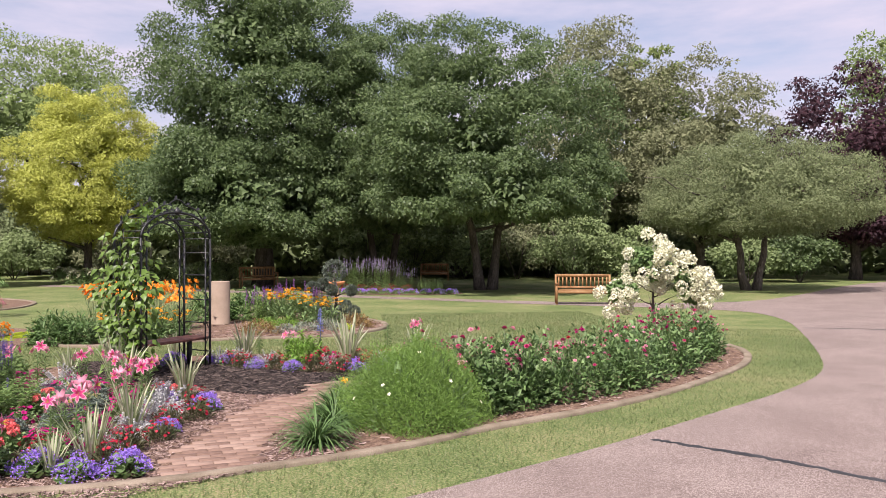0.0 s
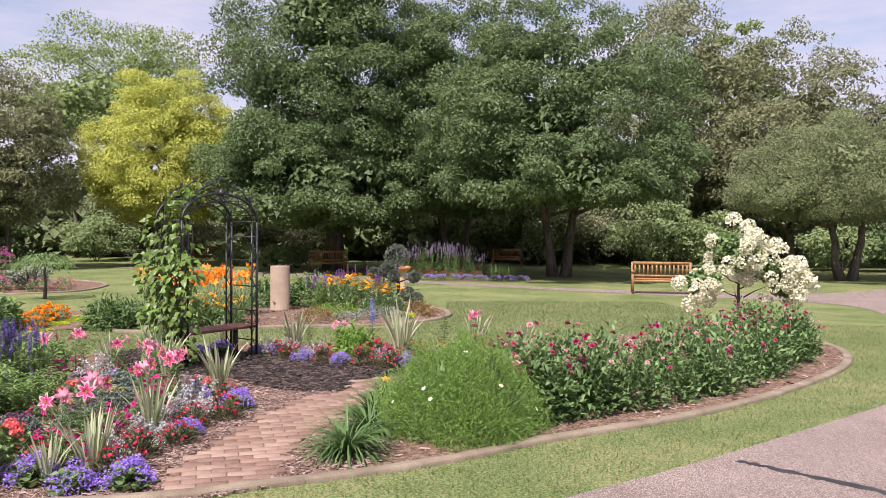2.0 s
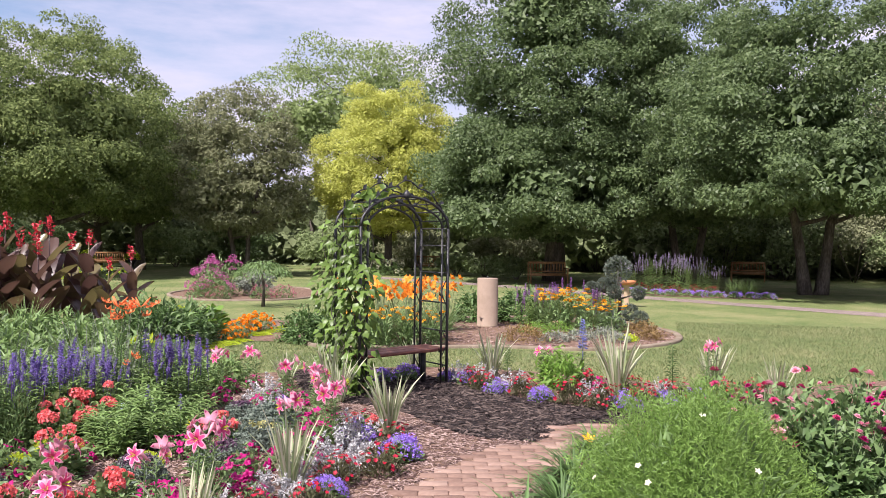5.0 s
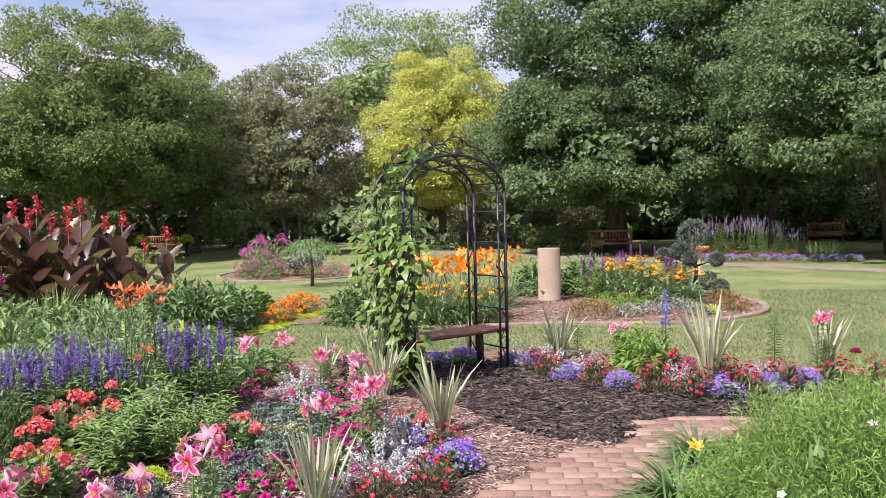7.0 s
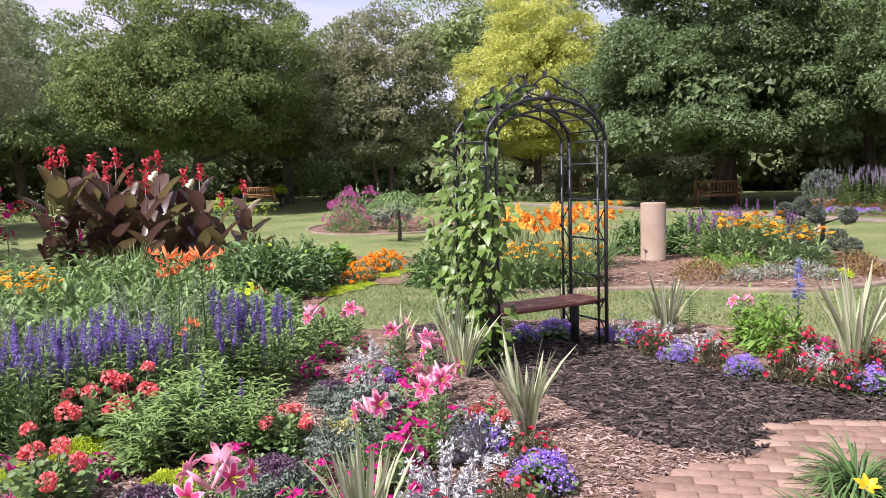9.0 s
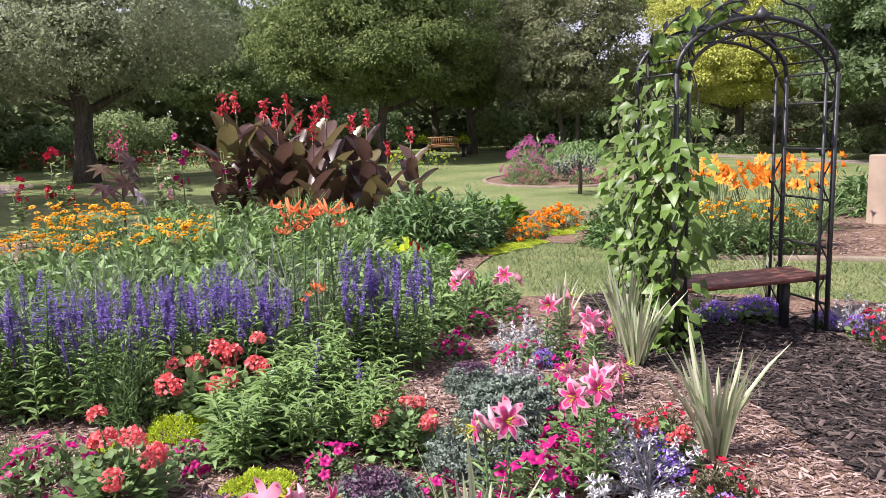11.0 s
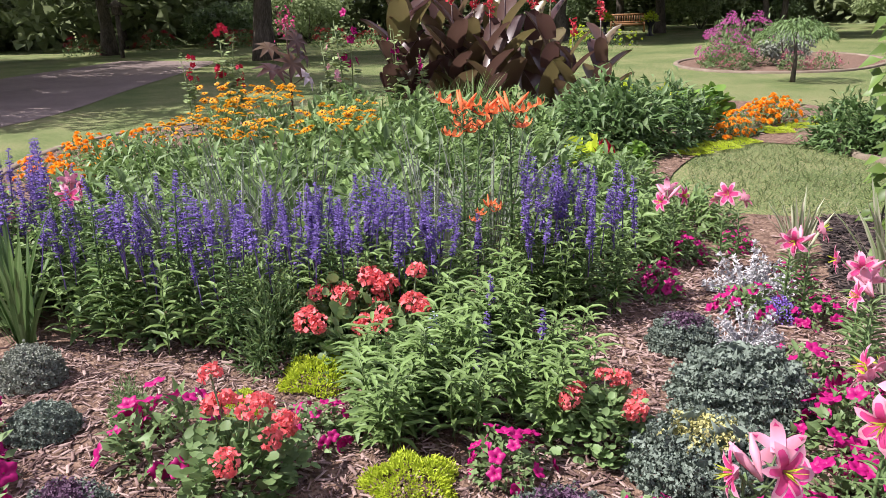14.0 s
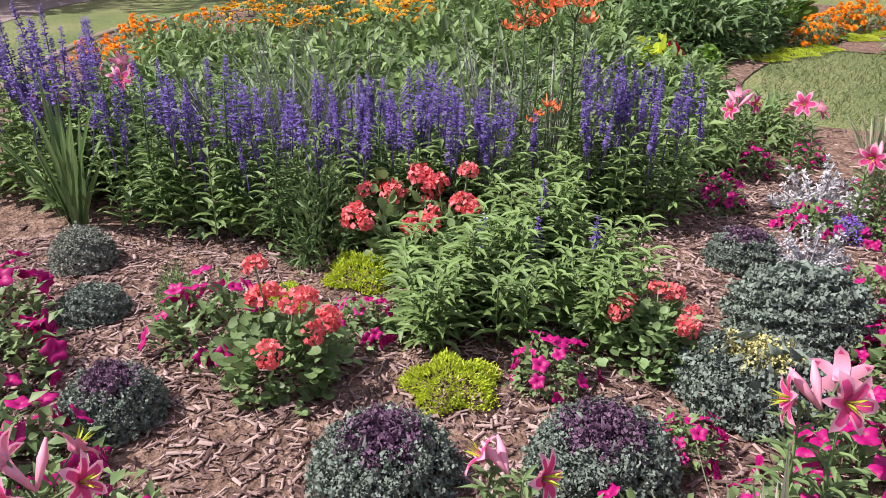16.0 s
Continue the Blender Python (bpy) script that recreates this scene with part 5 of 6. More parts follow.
for x, y, s in [(-4.71, 8.37, 1.12), (-4.32, 6.8, 1.0), (-6.3, 9.35, 1.1), (-5.48, 11.42, 1.15), (-3.77, 11.2, 1.5), (-3.0, 12.1, 1.1), (-3.88, 5.62, 0.95), (-5.9, 9.05, 1.0), (-6.9, 9.3, 0.8), (-6.6, 11.3, 0.8), (-2.3, 12.1, 0.9), (-4.05, 5.4, 0.7)]:
    put("iris", iris, x, y, s, 3)
put("green_iris", lambda: iris(0.72, 26, False), -7.42, 5.1, 1.0)
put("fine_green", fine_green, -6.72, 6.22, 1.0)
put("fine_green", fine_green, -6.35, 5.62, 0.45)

# ---- plants of the back of the bed ----
def peony(r=0.5, h=0.5, mat=SAGE, label="leafy green peony without flowers", n=520, size=0.17):
    root = thing("peony", label, "peony", "leafy peonies")
    part("foliage", mound(n, r, h, size, LANCE, 0.28, 0.1, 0.45), mat, root)
    part("upper_foliage", mound(n // 3, r * 0.95, h * 1.05, size * 0.85, LANCE, 0.3, 0.15, 0.9), FRESH if mat is FRESH else GREEN, root)
    return root


def rudbeckia(r=0.34, h=0.55, n=27):
    root = thing("rudbeckia", "golden black-eyed rudbeckia with many daisies", "rudbeckia", "golden rudbeckias")
    part("foliage", mound(300, r, h * 0.9, 0.11, LANCE, 0.3, 0.5, 0.3), GREEN, root)
    for i in range(n):
        a, k = rng.uniform(0, 6.28), r * rng.uniform(0, 1.1) ** 0.5
        p = (math.cos(a) * k, math.sin(a) * k, h * rng.uniform(0.8, 1.15))
        q = bloom(root, DAISY, GOLD, p, (rng.normal() * 0.35, rng.normal() * 0.35, 1), 0.042 * rng.uniform(0.85, 1.15))
        part("cone", CONE, BROWN, q)
    return root


def marigold(r=0.26, h=0.24, n=26, mat=MARI):
    root = thing("marigold", "bright orange marigold mound", "marigold", "orange marigolds")
    part("foliage", mound(240, r, h, 0.06, LANCE, 0.35, 0.4), GREEN, root)
    p, d = tips(n, r * 0.95, h * 1.1, 0.08)
    for q, w in zip(p, d):
        bloom(root, POM, mat, q, w, 0.042 * rng.uniform(0.8, 1.2))
    return root


CANNALEAF = (lambda s: (np.column_stack([s[0][:, 0] * 1.0, s[0][:, 1], s[0][:, 2]]), s[1]))(blade_shape(0.4, 0.3, 8, 0.12))


def canna(h=1.5):
    root = thing("canna", "tall bronze-leaved canna with red flower spikes", "canna", "bronze cannas")
    hh = h * rng.uniform(0.9, 1.1)
    part("stalk", Build().tube([(0, 0, -0.02), (0.02, 0, hh * 0.6), (0.03, 0.02, hh * 1.1)], [0.02, 0.016, 0.008], 6), BRONZE, root)
    for i in range(10):
        z = hh * (0.04 + 0.82 * i / 10)
        a = i * 2.1 + rng.uniform(0, 1)
        o = np.array([math.cos(a), math.sin(a), 0])
        s = 0.68 * (1 - 0.25 * i / 9) * rng.uniform(0.85, 1.15)
        b = Build().scatter(CANNALEAF, poses(np.array([[0, 0, z]]), (o * rng.uniform(0.35, 0.8) + np.array([0, 0, 1.0]))[None], (np.array([0, 0, 0.6]) - o)[None], s * 0.47, s))
        part("leaf", b, BRONZE, root, smooth=True)
    b = Build()
    n = 34
    z = hh * 1.09 + rng.uniform(-0.16, 0.12, n)
    b.scatter(ROUND, poses(np.column_stack([0.03 + rng.normal(size=n) * 0.03, 0.02 + rng.normal(size=n) * 0.03, z]), ball(n) + np.array([0, 0, 0.5]), ball(n), 0.032, 0.062))
    part("flower_spike", b, CANNARED, root)
    return root


def castor_bean(h=1.35):
    root = thing("castor_bean", "castor bean with silvery star leaves and red seed heads", "castor bean")
    part("stalk", Build().tube([(0, 0, -0.02), (0.03, 0.02, h * 0.6), (0, 0, h)], [0.018, 0.014, 0.008], 6), BRONZE, root)
    for i in range(7):
        a = i * 2.2
        o = np.array([math.cos(a), math.sin(a), 0])
        p = np.array([0, 0, h * (0.5 + 0.5 * i / 7)]) + o * 0.24
        part("leaf_stalk", Build().tube([(0, 0, p[2] - 0.12), tuple(p)], 0.006, 4), BRONZE, root)
        b = Build()
        rosette(b, 8, LANCE, 0.27, 0.1, 0)
        q = part("leaf", b, foliage_mat("castor_leaf", (0.6, 0.5, 0.55), 0.3, glow=0.15, rough=0.3) if i == 0 else root.children[2].data.materials[0], root)
        q.matrix_basis = face(p, o * 0.35 + np.array([0.25, -0.7, 0.75]), rng.uniform(0.8, 1.1))
    part("seed_head", Build().scatter(LEAF, poses(np.array([[0, 0, h]]) + rng.normal(size=(90, 3)) * np.array([0.06, 0.06, 0.11]), ball(90), ball(90), 0.03, 0.05)), ROSE, root)
    return root


def hollyhock(h=1.5, mat=MAGENTA, n=6):
    root = thing("hollyhock", "tall hollyhock stalk with round pink flowers", "hollyhock", "hollyhocks")
    b = Build()
    for i in range(2):
        hh = h * rng.uniform(0.8, 1.05)
        b.tube([(0, i * 0.1, -0.02), (rng.normal() * 0.05, i * 0.1, hh * 0.5), (rng.normal() * 0.1, i * 0.2, hh)], [0.012, 0.009, 0.004], 5)
        m = 46
        z = rng.uniform(0.05, 1, m) ** 0.8 * hh
        o = ball(m)
        s = 0.17 * (1.1 - 0.8 * z / hh)
        b.scatter(ROUND, poses(np.column_stack([o[:, 0] * 0.05, i * 0.15 + o[:, 1] * 0.05, z]), o * np.array([1, 1, 0.3]), np.array([0, 0, 1.0]) + o * 0.3, s, s))
    part("foliage", b, PALE, root)
    for i in range(n):
        a = rng.uniform(0, 6.28)
        bloom(root, PETUNIA, mat, (math.cos(a) * 0.07, math.sin(a) * 0.1, h * rng.uniform(0.5, 1.0)), (math.cos(a), math.sin(a), 0.3), 0.055)
    return root


def grass_clump(h=0.7, n=110, w=0.012, mat=SAGE, label="arching clump of narrow grassy leaves", name="grass_clump", spread=0.6, bends=(0, 1, 2)):
    root = thing(name, label, "grass clump", "grassy clumps")
    part("leaf_tuft", blades(n, h * 0.14, h, w, spread, bends), mat, root)
    return root


def coleus(r=0.22, h=0.35, mat=LIME):
    root = thing("coleus", "bright lime coleus with large leaves", "coleus")
    part("foliage", mound(130, r, h, 0.14, ROUND, 0.7, 0.3), mat, root)
    return root


for x, y, s in [(-9.55, 6.75, 1.1), (-8.6, 7.25, 1.0), (-9.6, 6.1, 1.0), (-8.9, 8.6, 1.0), (-8.2, 6.3, 1.05), (-7.95, 7.9, 0.9), (-10.2, 7.7, 1.1), (-9.9, 8.7, 1.1), (-9.0, 5.4, 1.0), (-8.2, 5.6, 1.0), (-7.8, 7.0, 0.95), (-8.9, 6.4, 1.05), (-9.2, 7.8, 1.05), (-11.3, 8.7, 1.1), (-10.8, 9.4, 1.0),
                (-12.2, 8.6, 1.1), (-10.4, 5.8, 0.95), (-8.3, 8.9, 0.8), (-11.8, 7.5, 1.0), (-7.5, 8.6, 0.7), (-11.0, 5.5, 0.9), (-13.2, 8.0, 1.1), (-8.05, 8.4, 0.8), (-10.8, 8.2, 1.0), (-12.3, 9.9, 1.0), (-7.5, 6.7, 0.85), (-8.75, 9.2, 0.75), (-7.75, 9.15, 0.6), (-7.35, 8.25, 0.6)]:
    put("peony", peony, x, y, s, 4)
for x, y, s in [(-10.65, 10.35, 1.35), (-10.95, 11.1, 1.25), (-11.3, 10.5, 1.3), (-9.7, 12.55, 1.0), (-9.35, 12.6, 0.95), (-8.55, 17.9, 1.3), (-9.3, 17.3, 1.2)]:
    put("dark_peony", lambda: peony(0.5, 0.52, DEEP, "rounded dark green peony bush", 800, 0.13), x, y, s, 2)
for x, y, s in [(-12.55, 6.6, 1.05), (-10.65, 6.8, 1.0), (-10.6, 7.5, 1.0), (-11.6, 6.0, 0.9), (-12.7, 7.05, 1.1), (-11.2, 7.65, 1.0), (-13.4, 6.6, 1.1), (-11.0, 6.5, 0.9), (-12.0, 6.3, 0.95), (-13.5, 7.2, 1.1), (-7.35, 16.95, 1.2), (-7.1, 17.15, 1.25), (-6.45, 16.6, 1.0), (-6.2, 16.9, 0.95), (-7.55, 17.3, 1.2)]:
    put("rudbeckia", rudbeckia, x, y, s, 3)
for x, y, s in [(-13.0, 5.0, 1.1), (-13.4, 5.7, 1.1), (-11.1, 5.0, 1.0), (-12.2, 5.05, 1.1), (-11.8, 4.7, 1.0), (-12.6, 5.4, 1.1), (-11.5, 5.3, 0.9), (-11.7, 13.35, 1.1), (-10.65, 11.75, 0.9), (-11.45, 12.8, 1.1), (-11.05, 12.25, 1.0), (-11.3, 13.0, 1.1), (-10.8, 12.0, 0.8)]:
    put("marigold", marigold, x, y, s, 3)
put("castor", castor_bean, -14.2, 7.5)
for x, y, s in [(-14.3, 9.25, 1.12), (-13.95, 9.75, 1.05), (-13.5, 10.3, 1.05), (-14.05, 10.35, 1.1), (-13.1, 10.75, 0.95), (-12.5, 11.2, 0.8), (-14.6, 9.75, 1.15), (-14.4, 10.0, 1.1), (-13.7, 10.8, 1.0), (-13.3, 10.0, 0.85), (-14.1, 9.0, 1.1), (-12.75, 10.9, 0.75), (-13.9, 10.0, 1.0)]:
    put("canna", canna, x, y, s, 4)
for x, y, s, mt in [(-14.5, 8.4, 1.05, MAGENTA), (-13.9, 8.85, 0.85, MAGENTA), (-13.7, 9.2, 0.7, MAGENTA), (-14.2, 8.1, 0.8, PINK)]:
    put("hollyhock", lambda: hollyhock(1.5, mt), x, y, s, 4)
for x, y, s in [(-14.8, 6.7, 1.0), (-14.6, 6.9, 0.6), (-14.9, 6.3, 0.7)]:
    put("red_hollyhock", lambda: hollyhock(1.4, RED, 8), x, y, s, 2, "tall stalk with small red flowers")
for x, y, s in [(-12.7, 9.5, 1.15), (-12.4, 9.1, 1.0), (-12.1, 8.2, 0.9), (-12.5, 7.9, 0.8)]:
    put("grass_clump", grass_clump, x, y, s, 2)
for x, y, s in [(-7.25, 7.5, 1.0), (-7.35, 7.2, 1.0), (-7.5, 6.5, 0.95), (-7.75, 6.2, 0.95), (-7.6, 5.9, 0.9)]:
    put("thin_grass", lambda: grass_clump(0.95, 70, 0.006, GREY, "thin upright grassy stems", "thin_grass", 0.25), x, y, s, 2)
for x, y, s, mt in [(-9.45, 9.3, 1.0, LIME), (-12.1, 12.6, 1.2, FRESH), (-11.9, 12.2, 1.1, FRESH), (-9.9, 10.1, 0.6, FRESH), (-12.6, 12.4, 1.2, LIME), (-13.3, 12.0, 1.2, LIME)]:
    coleus(mat=mt).matrix_basis = pose(x, y, 0.01) @ Matrix.Scale(s, 4)
r_ = coleus(0.18, 0.3, FRESH)
r_.matrix_basis = pose(-9.2, 9.35, 0.01)
tagged(r_, "small red-tipped plant with upright leaves", "coleus")
part("red_tip_tuft", mound(60, 0.12, 0.36, 0.13, LANCE, 0.25, 1.0, 0.5), RED, r_)
for x, y, s in [(-10.35, 11.35, 1.0), (-10.5, 11.75, 0.9), (-10.9, 12.6, 0.9), (-11.05, 13.1, 0.9), (-10.2, 10.95, 0.8), (-11.3, 13.7, 0.9)]:
    put("creeping_sedum", lambda: sedum(0.24, 0.06), x, y, s, 2, "flat yellow-green creeping edging plant")
for x, y, s in [(-9.6, 4.65, 1.0), (-10.2, 4.6, 1.0), (-9.1, 4.7, 0.9), (-10.6, 4.95, 0.9)]:
    put("dark_petunia", lambda: petunia(0.22, 0.22, 14, foliage_mat("petal_plum", (0.09, 0.012, 0.12), 0.4)), x, y, s, 1, "dark plum petunia at the edge of the bed")


# ---- zinnia bed, cosmos, hydrangea ----
ZCOL = [LILYPALE, ROSE, MAGENTA, PINK, RED, TIGER]
ZB = [recolour(POM, c) for c in ZCOL]


def zinnia(r=0.34, h=0.58):
    root = thing("zinnia", "bushy green zinnia with pink and coral flowers", "zinnia", "zinnias along the kerb")
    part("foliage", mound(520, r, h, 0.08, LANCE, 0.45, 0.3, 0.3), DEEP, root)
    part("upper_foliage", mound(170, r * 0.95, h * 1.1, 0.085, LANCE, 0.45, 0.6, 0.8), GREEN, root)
    for i in range(6):
        a, far = rng.uniform(0, 6.28), r * rng.uniform(0.1, 1.15)
        p = (math.cos(a) * far, math.sin(a) * far, h * (1.22 - 0.55 * (far / r / 1.15) ** 2) * rng.uniform(0.9, 1.08))
        k = rng.choice(6, p=[0.14, 0.3, 0.2, 0.26, 0.05, 0.05])
        bloom(root, ZB[k], ZCOL[k], p, (math.cos(a) * 0.5, math.sin(a) * 0.5, 1), 0.036 * rng.uniform(0.65, 1.25))
        part("flower_stalk", Build().tube([(p[0] * 0.8, p[1] * 0.8, h * 0.4), p], 0.003, 4), STEM, root)
    return root


zl = rounded([(-1.55, 8.5), (-0.7, 9.5), (0.2, 11.0), (0.9, 12.6), (1.15, 14.0)], 2, False)
for i in range(54):
    u = rng.uniform(0, 1) if i > 26 else (i % 13) / 12.0
    c = np.array([np.interp(u, np.linspace(0, 1, len(zl)), zl[:, k]) for k in range(2)])
    off = rng.uniform(-0.9, 0.6) if i > 26 else (-0.55 if i < 13 else 0.25)
    c = c + np.array([0.82, -0.57]) * off + rng.normal(size=2) * 0.06
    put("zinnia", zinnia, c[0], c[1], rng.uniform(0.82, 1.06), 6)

root = thing("cosmos_bush", "large feathery bright green cosmos mound with few white flowers", "cosmos", at=pose(-1.88, 7.72, 0.005))
b = Build()
o = ball(54000)
o[:, 2] = np.abs(o[:, 2])
lump = 1 + 0.1 * np.sin(np.arctan2(o[:, 1], o[:, 0]) * 4) + 0.09 * np.sin(o[:, 0] * 9 + o[:, 2] * 7) + rng.normal(size=len(o)) * 0.05
p = o * np.array([0.68, 0.68, 0.76]) * (rng.uniform(0.45, 1, len(o)) ** 0.5 * lump)[:, None]
d = o + rng.normal(size=o.shape) * 1.3 + np.array([0, 0, 0.3])
b.scatter(THREAD, poses(p, d, ball(len(o)), 0.004, rng.uniform(0.022, 0.055, len(o))))
b.v[-1][:, 2] = np.maximum(b.v[-1][:, 2], 0.003)
part("foliage", b, foliage_mat("cosmos_leaf", (0.2, 0.325, 0.075), 0.45, glow=0.35, grey=False), root)
part("inner_foliage", mound(2600, 0.6, 0.66, 0.1, THREAD, 0.2, 0.6, 0.2), GREEN, root)
wsmall = recolour(SMALL, WHITE)
for q, w in zip(*tips(9, 0.7, 0.8, 0.04)):
    bloom(root, wsmall, WHITE, q, w, 0.022)
for x, y, s in [(-2.48, 6.7, 1.05), (-2.58, 7.35, 1.0), (-2.78, 7.95, 0.95), (-2.95, 8.7, 0.85)]:
    put("daylily_tuft", lambda: grass_clump(0.46, 260, 0.013, DEEP, "low arching tuft of dark green strap leaves", "daylily_tuft", 1.25, (2, 3, 3)), x, y, s, 2)
r_ = thing("daylily_bloom", "small yellow daylily flower on a short stalk", "daylily", at=pose(-2.72, 8.03, 0))
part("flower_stalk", Build().tube([(0, 0, 0), (0.01, 0, 0.32)], 0.004, 5), STEM, r_)
bloom(r_, DAYLILY, GOLD, (0.01, 0, 0.31), (0.3, -0.4, 1), 0.06)

root = thing("hydrangea_tree", "small panicle hydrangea tree covered in creamy white flowers", "hydrangea", at=pose(0.62, 15.5, 0))
b = Build()
trunk_and_limbs(b, 0.5, 1.2, 0.045, 0.6, 8, (0.05, 0.0))
part("trunk", b, BARK, root)
b = Build()
for c, r in (((0.05, 0, 1.4), 0.5), ((0.5, 0, 1.05), 0.42), ((-0.55, -0.1, 0.85), 0.3), ((0.75, 0, 0.85), 0.28)):
    crown_leaves(b, c, (r, r, r * 0.85), 12, 700, 0.1, LANCE, spread=(0.2, 0.8))
part("crown", b, GREEN, root)
for i in range(66):
    c, r = [((0.0, 0, 1.45), 0.5), ((0.55, 0, 1.05), 0.46), ((0.85, 0, 0.85), 0.34), ((-0.65, -0.1, 0.8), 0.32)][rng.choice(4, p=[0.3, 0.28, 0.22, 0.2])]
    o = unit(rng.normal(size=3) + np.array([0.25, -0.7, 0.3]))
    bloom(root, PANICLE, WHITE, np.array(c) + o * r * rng.uniform(0.8, 1.05), o + np.array([0, 0, 0.3]), 0.118 * rng.uniform(0.75, 1.2), "flower_head")


# ---- middle bed ----
def daylily(h=0.75, mat=ORANGE, n=13):
    root = thing("daylily", "orange daylily clump with arching strap leaves", "daylily", "orange daylilies")
    part("leaf_tuft", blades(90, 0.12, 0.75, 0.022, 0.8, (1, 2, 2)), GREEN, root)
    for i in range(n):
        a, k = rng.uniform(0, 6.28), rng.uniform(0.05, 0.4)
        p = (math.cos(a) * k, math.sin(a) * k, h * rng.uniform(0.95, 1.3))
        part("flower_stalk", Build().tube([(p[0] * 0.3, p[1] * 0.3, 0.05), p], 0.004, 4), STEM, root)
        bloom(root, DAYLILY, mat, p, (math.cos(a), math.sin(a), 0.7), 0.1 * rng.uniform(0.8, 1.1))
    return root


for x, y, s in [(-8.5, 13.0, 1.0), (-8.95, 13.5, 1.0), (-9.2, 14.9, 1.0), (-8.2, 13.3, 0.95), (-9.4, 13.3, 1.0), (-8.7, 14.2, 1.0), (-8.85, 15.4, 1.0), (-9.5, 14.2, 1.0), (-8.1, 13.9, 0.9)]:
    put("daylily", daylily, x, y, s, 3)
for x, y, s in [(-8.3, 12.7, 0.9), (-8.0, 13.0, 0.9), (-7.8, 13.4, 0.8), (-8.6, 12.6, 0.8)]:
    put("coreopsis", lambda: rudbeckia(0.3, 0.6, 26), x, y, s, 2, "yellow daisies before the orange daylilies")
for x, y, s in [(-8.05, 17.2, 1.15), (-7.85, 17.6, 1.3), (-6.95, 17.75, 1.25), (-6.8, 18.2, 1.3), (-7.7, 17.9, 1.3)]:
    put("liatris", lambda: salvia_blue(0.5, 0.22, 14, foliage_mat("petal_purple", (0.36, 0.16, 0.42), 0.3)), x, y, s, 1, "purple liatris spikes behind yellow daisies")
for x, y, s, mt, lab in [(-6.8, 14.75, 0.3, HEATHER, "low russet heather mat"), (-7.1, 15.1, 0.3, HEATHER, "low russet heather mat"), (-5.55, 17.0, 0.3, HEATHER, "low russet heather mat"), (-5.9, 17.5, 0.26, HEATHER, "low russet heather mat"), (-5.3, 16.4, 0.2, HEATHER, "low russet heather mat"),
                         (-6.25, 15.6, 0.2, GREY, "rounded grey-green santolina cushion"), (-6.0, 16.1, 0.22, GREY, "rounded grey-green santolina cushion"), (-6.45, 15.1, 0.2, GREY, "rounded grey-green santolina cushion"), (-5.6, 15.8, 0.17, GREY, "rounded grey-green santolina cushion"),
                         (-6.9, 16.2, 0.26, FRESH, "fresh green low plant"), (-7.3, 16.0, 0.26, FRESH, "fresh green low plant"), (-5.5, 16.0, 0.13, LIME, "small yellow-green low plant")]:
    r_ = thing("low_cushion", lab, "ground cover", at=pose(x, y, 0.01))
    part("foliage", mound(420, s * 1.3, s * 0.85, 0.06, LANCE, 0.3, 0.5, 0.6), mt, r_)
root = thing("topiary", "pom-pom juniper topiary with grey-green balls on bare limbs", "topiary", at=pose(-6.45, 17.85, 0))
b = Build().tube([(0, 0, -0.03), (0.05, 0.02, 0.5), (0, 0, 1.0)], [0.045, 0.035, 0.02], 7)
for (x, y, z, r) in [(0, 0, 1.16, 0.27), (-0.28, 0, 0.86, 0.13), (0.02, -0.2, 0.74, 0.12), (0.42, 0, 0.72, 0.12), (-0.55, 0, 0.78, 0.12), (0.3, -0.1, 0.36, 0.14), (-0.15, -0.3, 0.3, 0.17), (0.15, -0.4, 0.1, 0.17), (0.55, -0.2, 0.25, 0.13), (-0.6, -0.2, 0.28, 0.16)]:
    b.tube([(0.02, 0, min(z * 0.8, 0.9)), (x * 0.6, y * 0.6, z - r * 0.5), (x, y, z)], [0.02, 0.014, 0.01], 5)
    q = Build()
    o = ball(1100)
    q.scatter(THREAD, poses(np.array([x, y, z]) + o * r * rng.uniform(0.8, 1, (1100, 1)), o + rng.normal(size=o.shape) * 0.5, ball(1100), 0.014, 0.05))
    q.v[-1][:, 2] = np.maximum(q.v[-1][:, 2], 0.01)
    part("pompom", q, foliage_mat("juniper", (0.1, 0.14, 0.095), 0.4, glow=0.1) if z == 1.16 else root.children[0].data.materials[0], root)
part("trunk", b, BARK, root)
b = Build().lathe([(0, -0.02), (0.13, -0.02), (0.15, 0.07), (0.11, 0.14), (0, 0.16)], 10)
b.v[0][:, :2] += rng.normal(size=(len(b.v[0]), 2)) * 0.008
r_ = solid("boulder", b, STONE, "small rounded tan stone in the mulch", "stone", smooth=True)
r_.location = (-7.35, 17.0, 0.01)
r_ = thing("delphinium", "tall pale blue delphinium spike", "delphinium", at=pose(-4.3, 11.45, 0))
part("foliage", whorls(0.5, 26, 0.12, 0.35, 0.05), GREEN, r_)
q = part("flower_spike", SPIKES[2], foliage_mat("petal_blue", (0.3, 0.32, 0.66), 0.4), r_)
q.matrix_basis = Matrix.Translation((0, 0, 0.44)) @ Matrix.Diagonal((2.2, 2.2, 1.6, 1))
for x, y in ((-4.4, 11.2), (-4.62, 11.35)):
    put("limegreen", lambda: peony(0.24, 0.42, FRESH, "bright green leafy plant", 180, 0.12), x, y, 1.0)

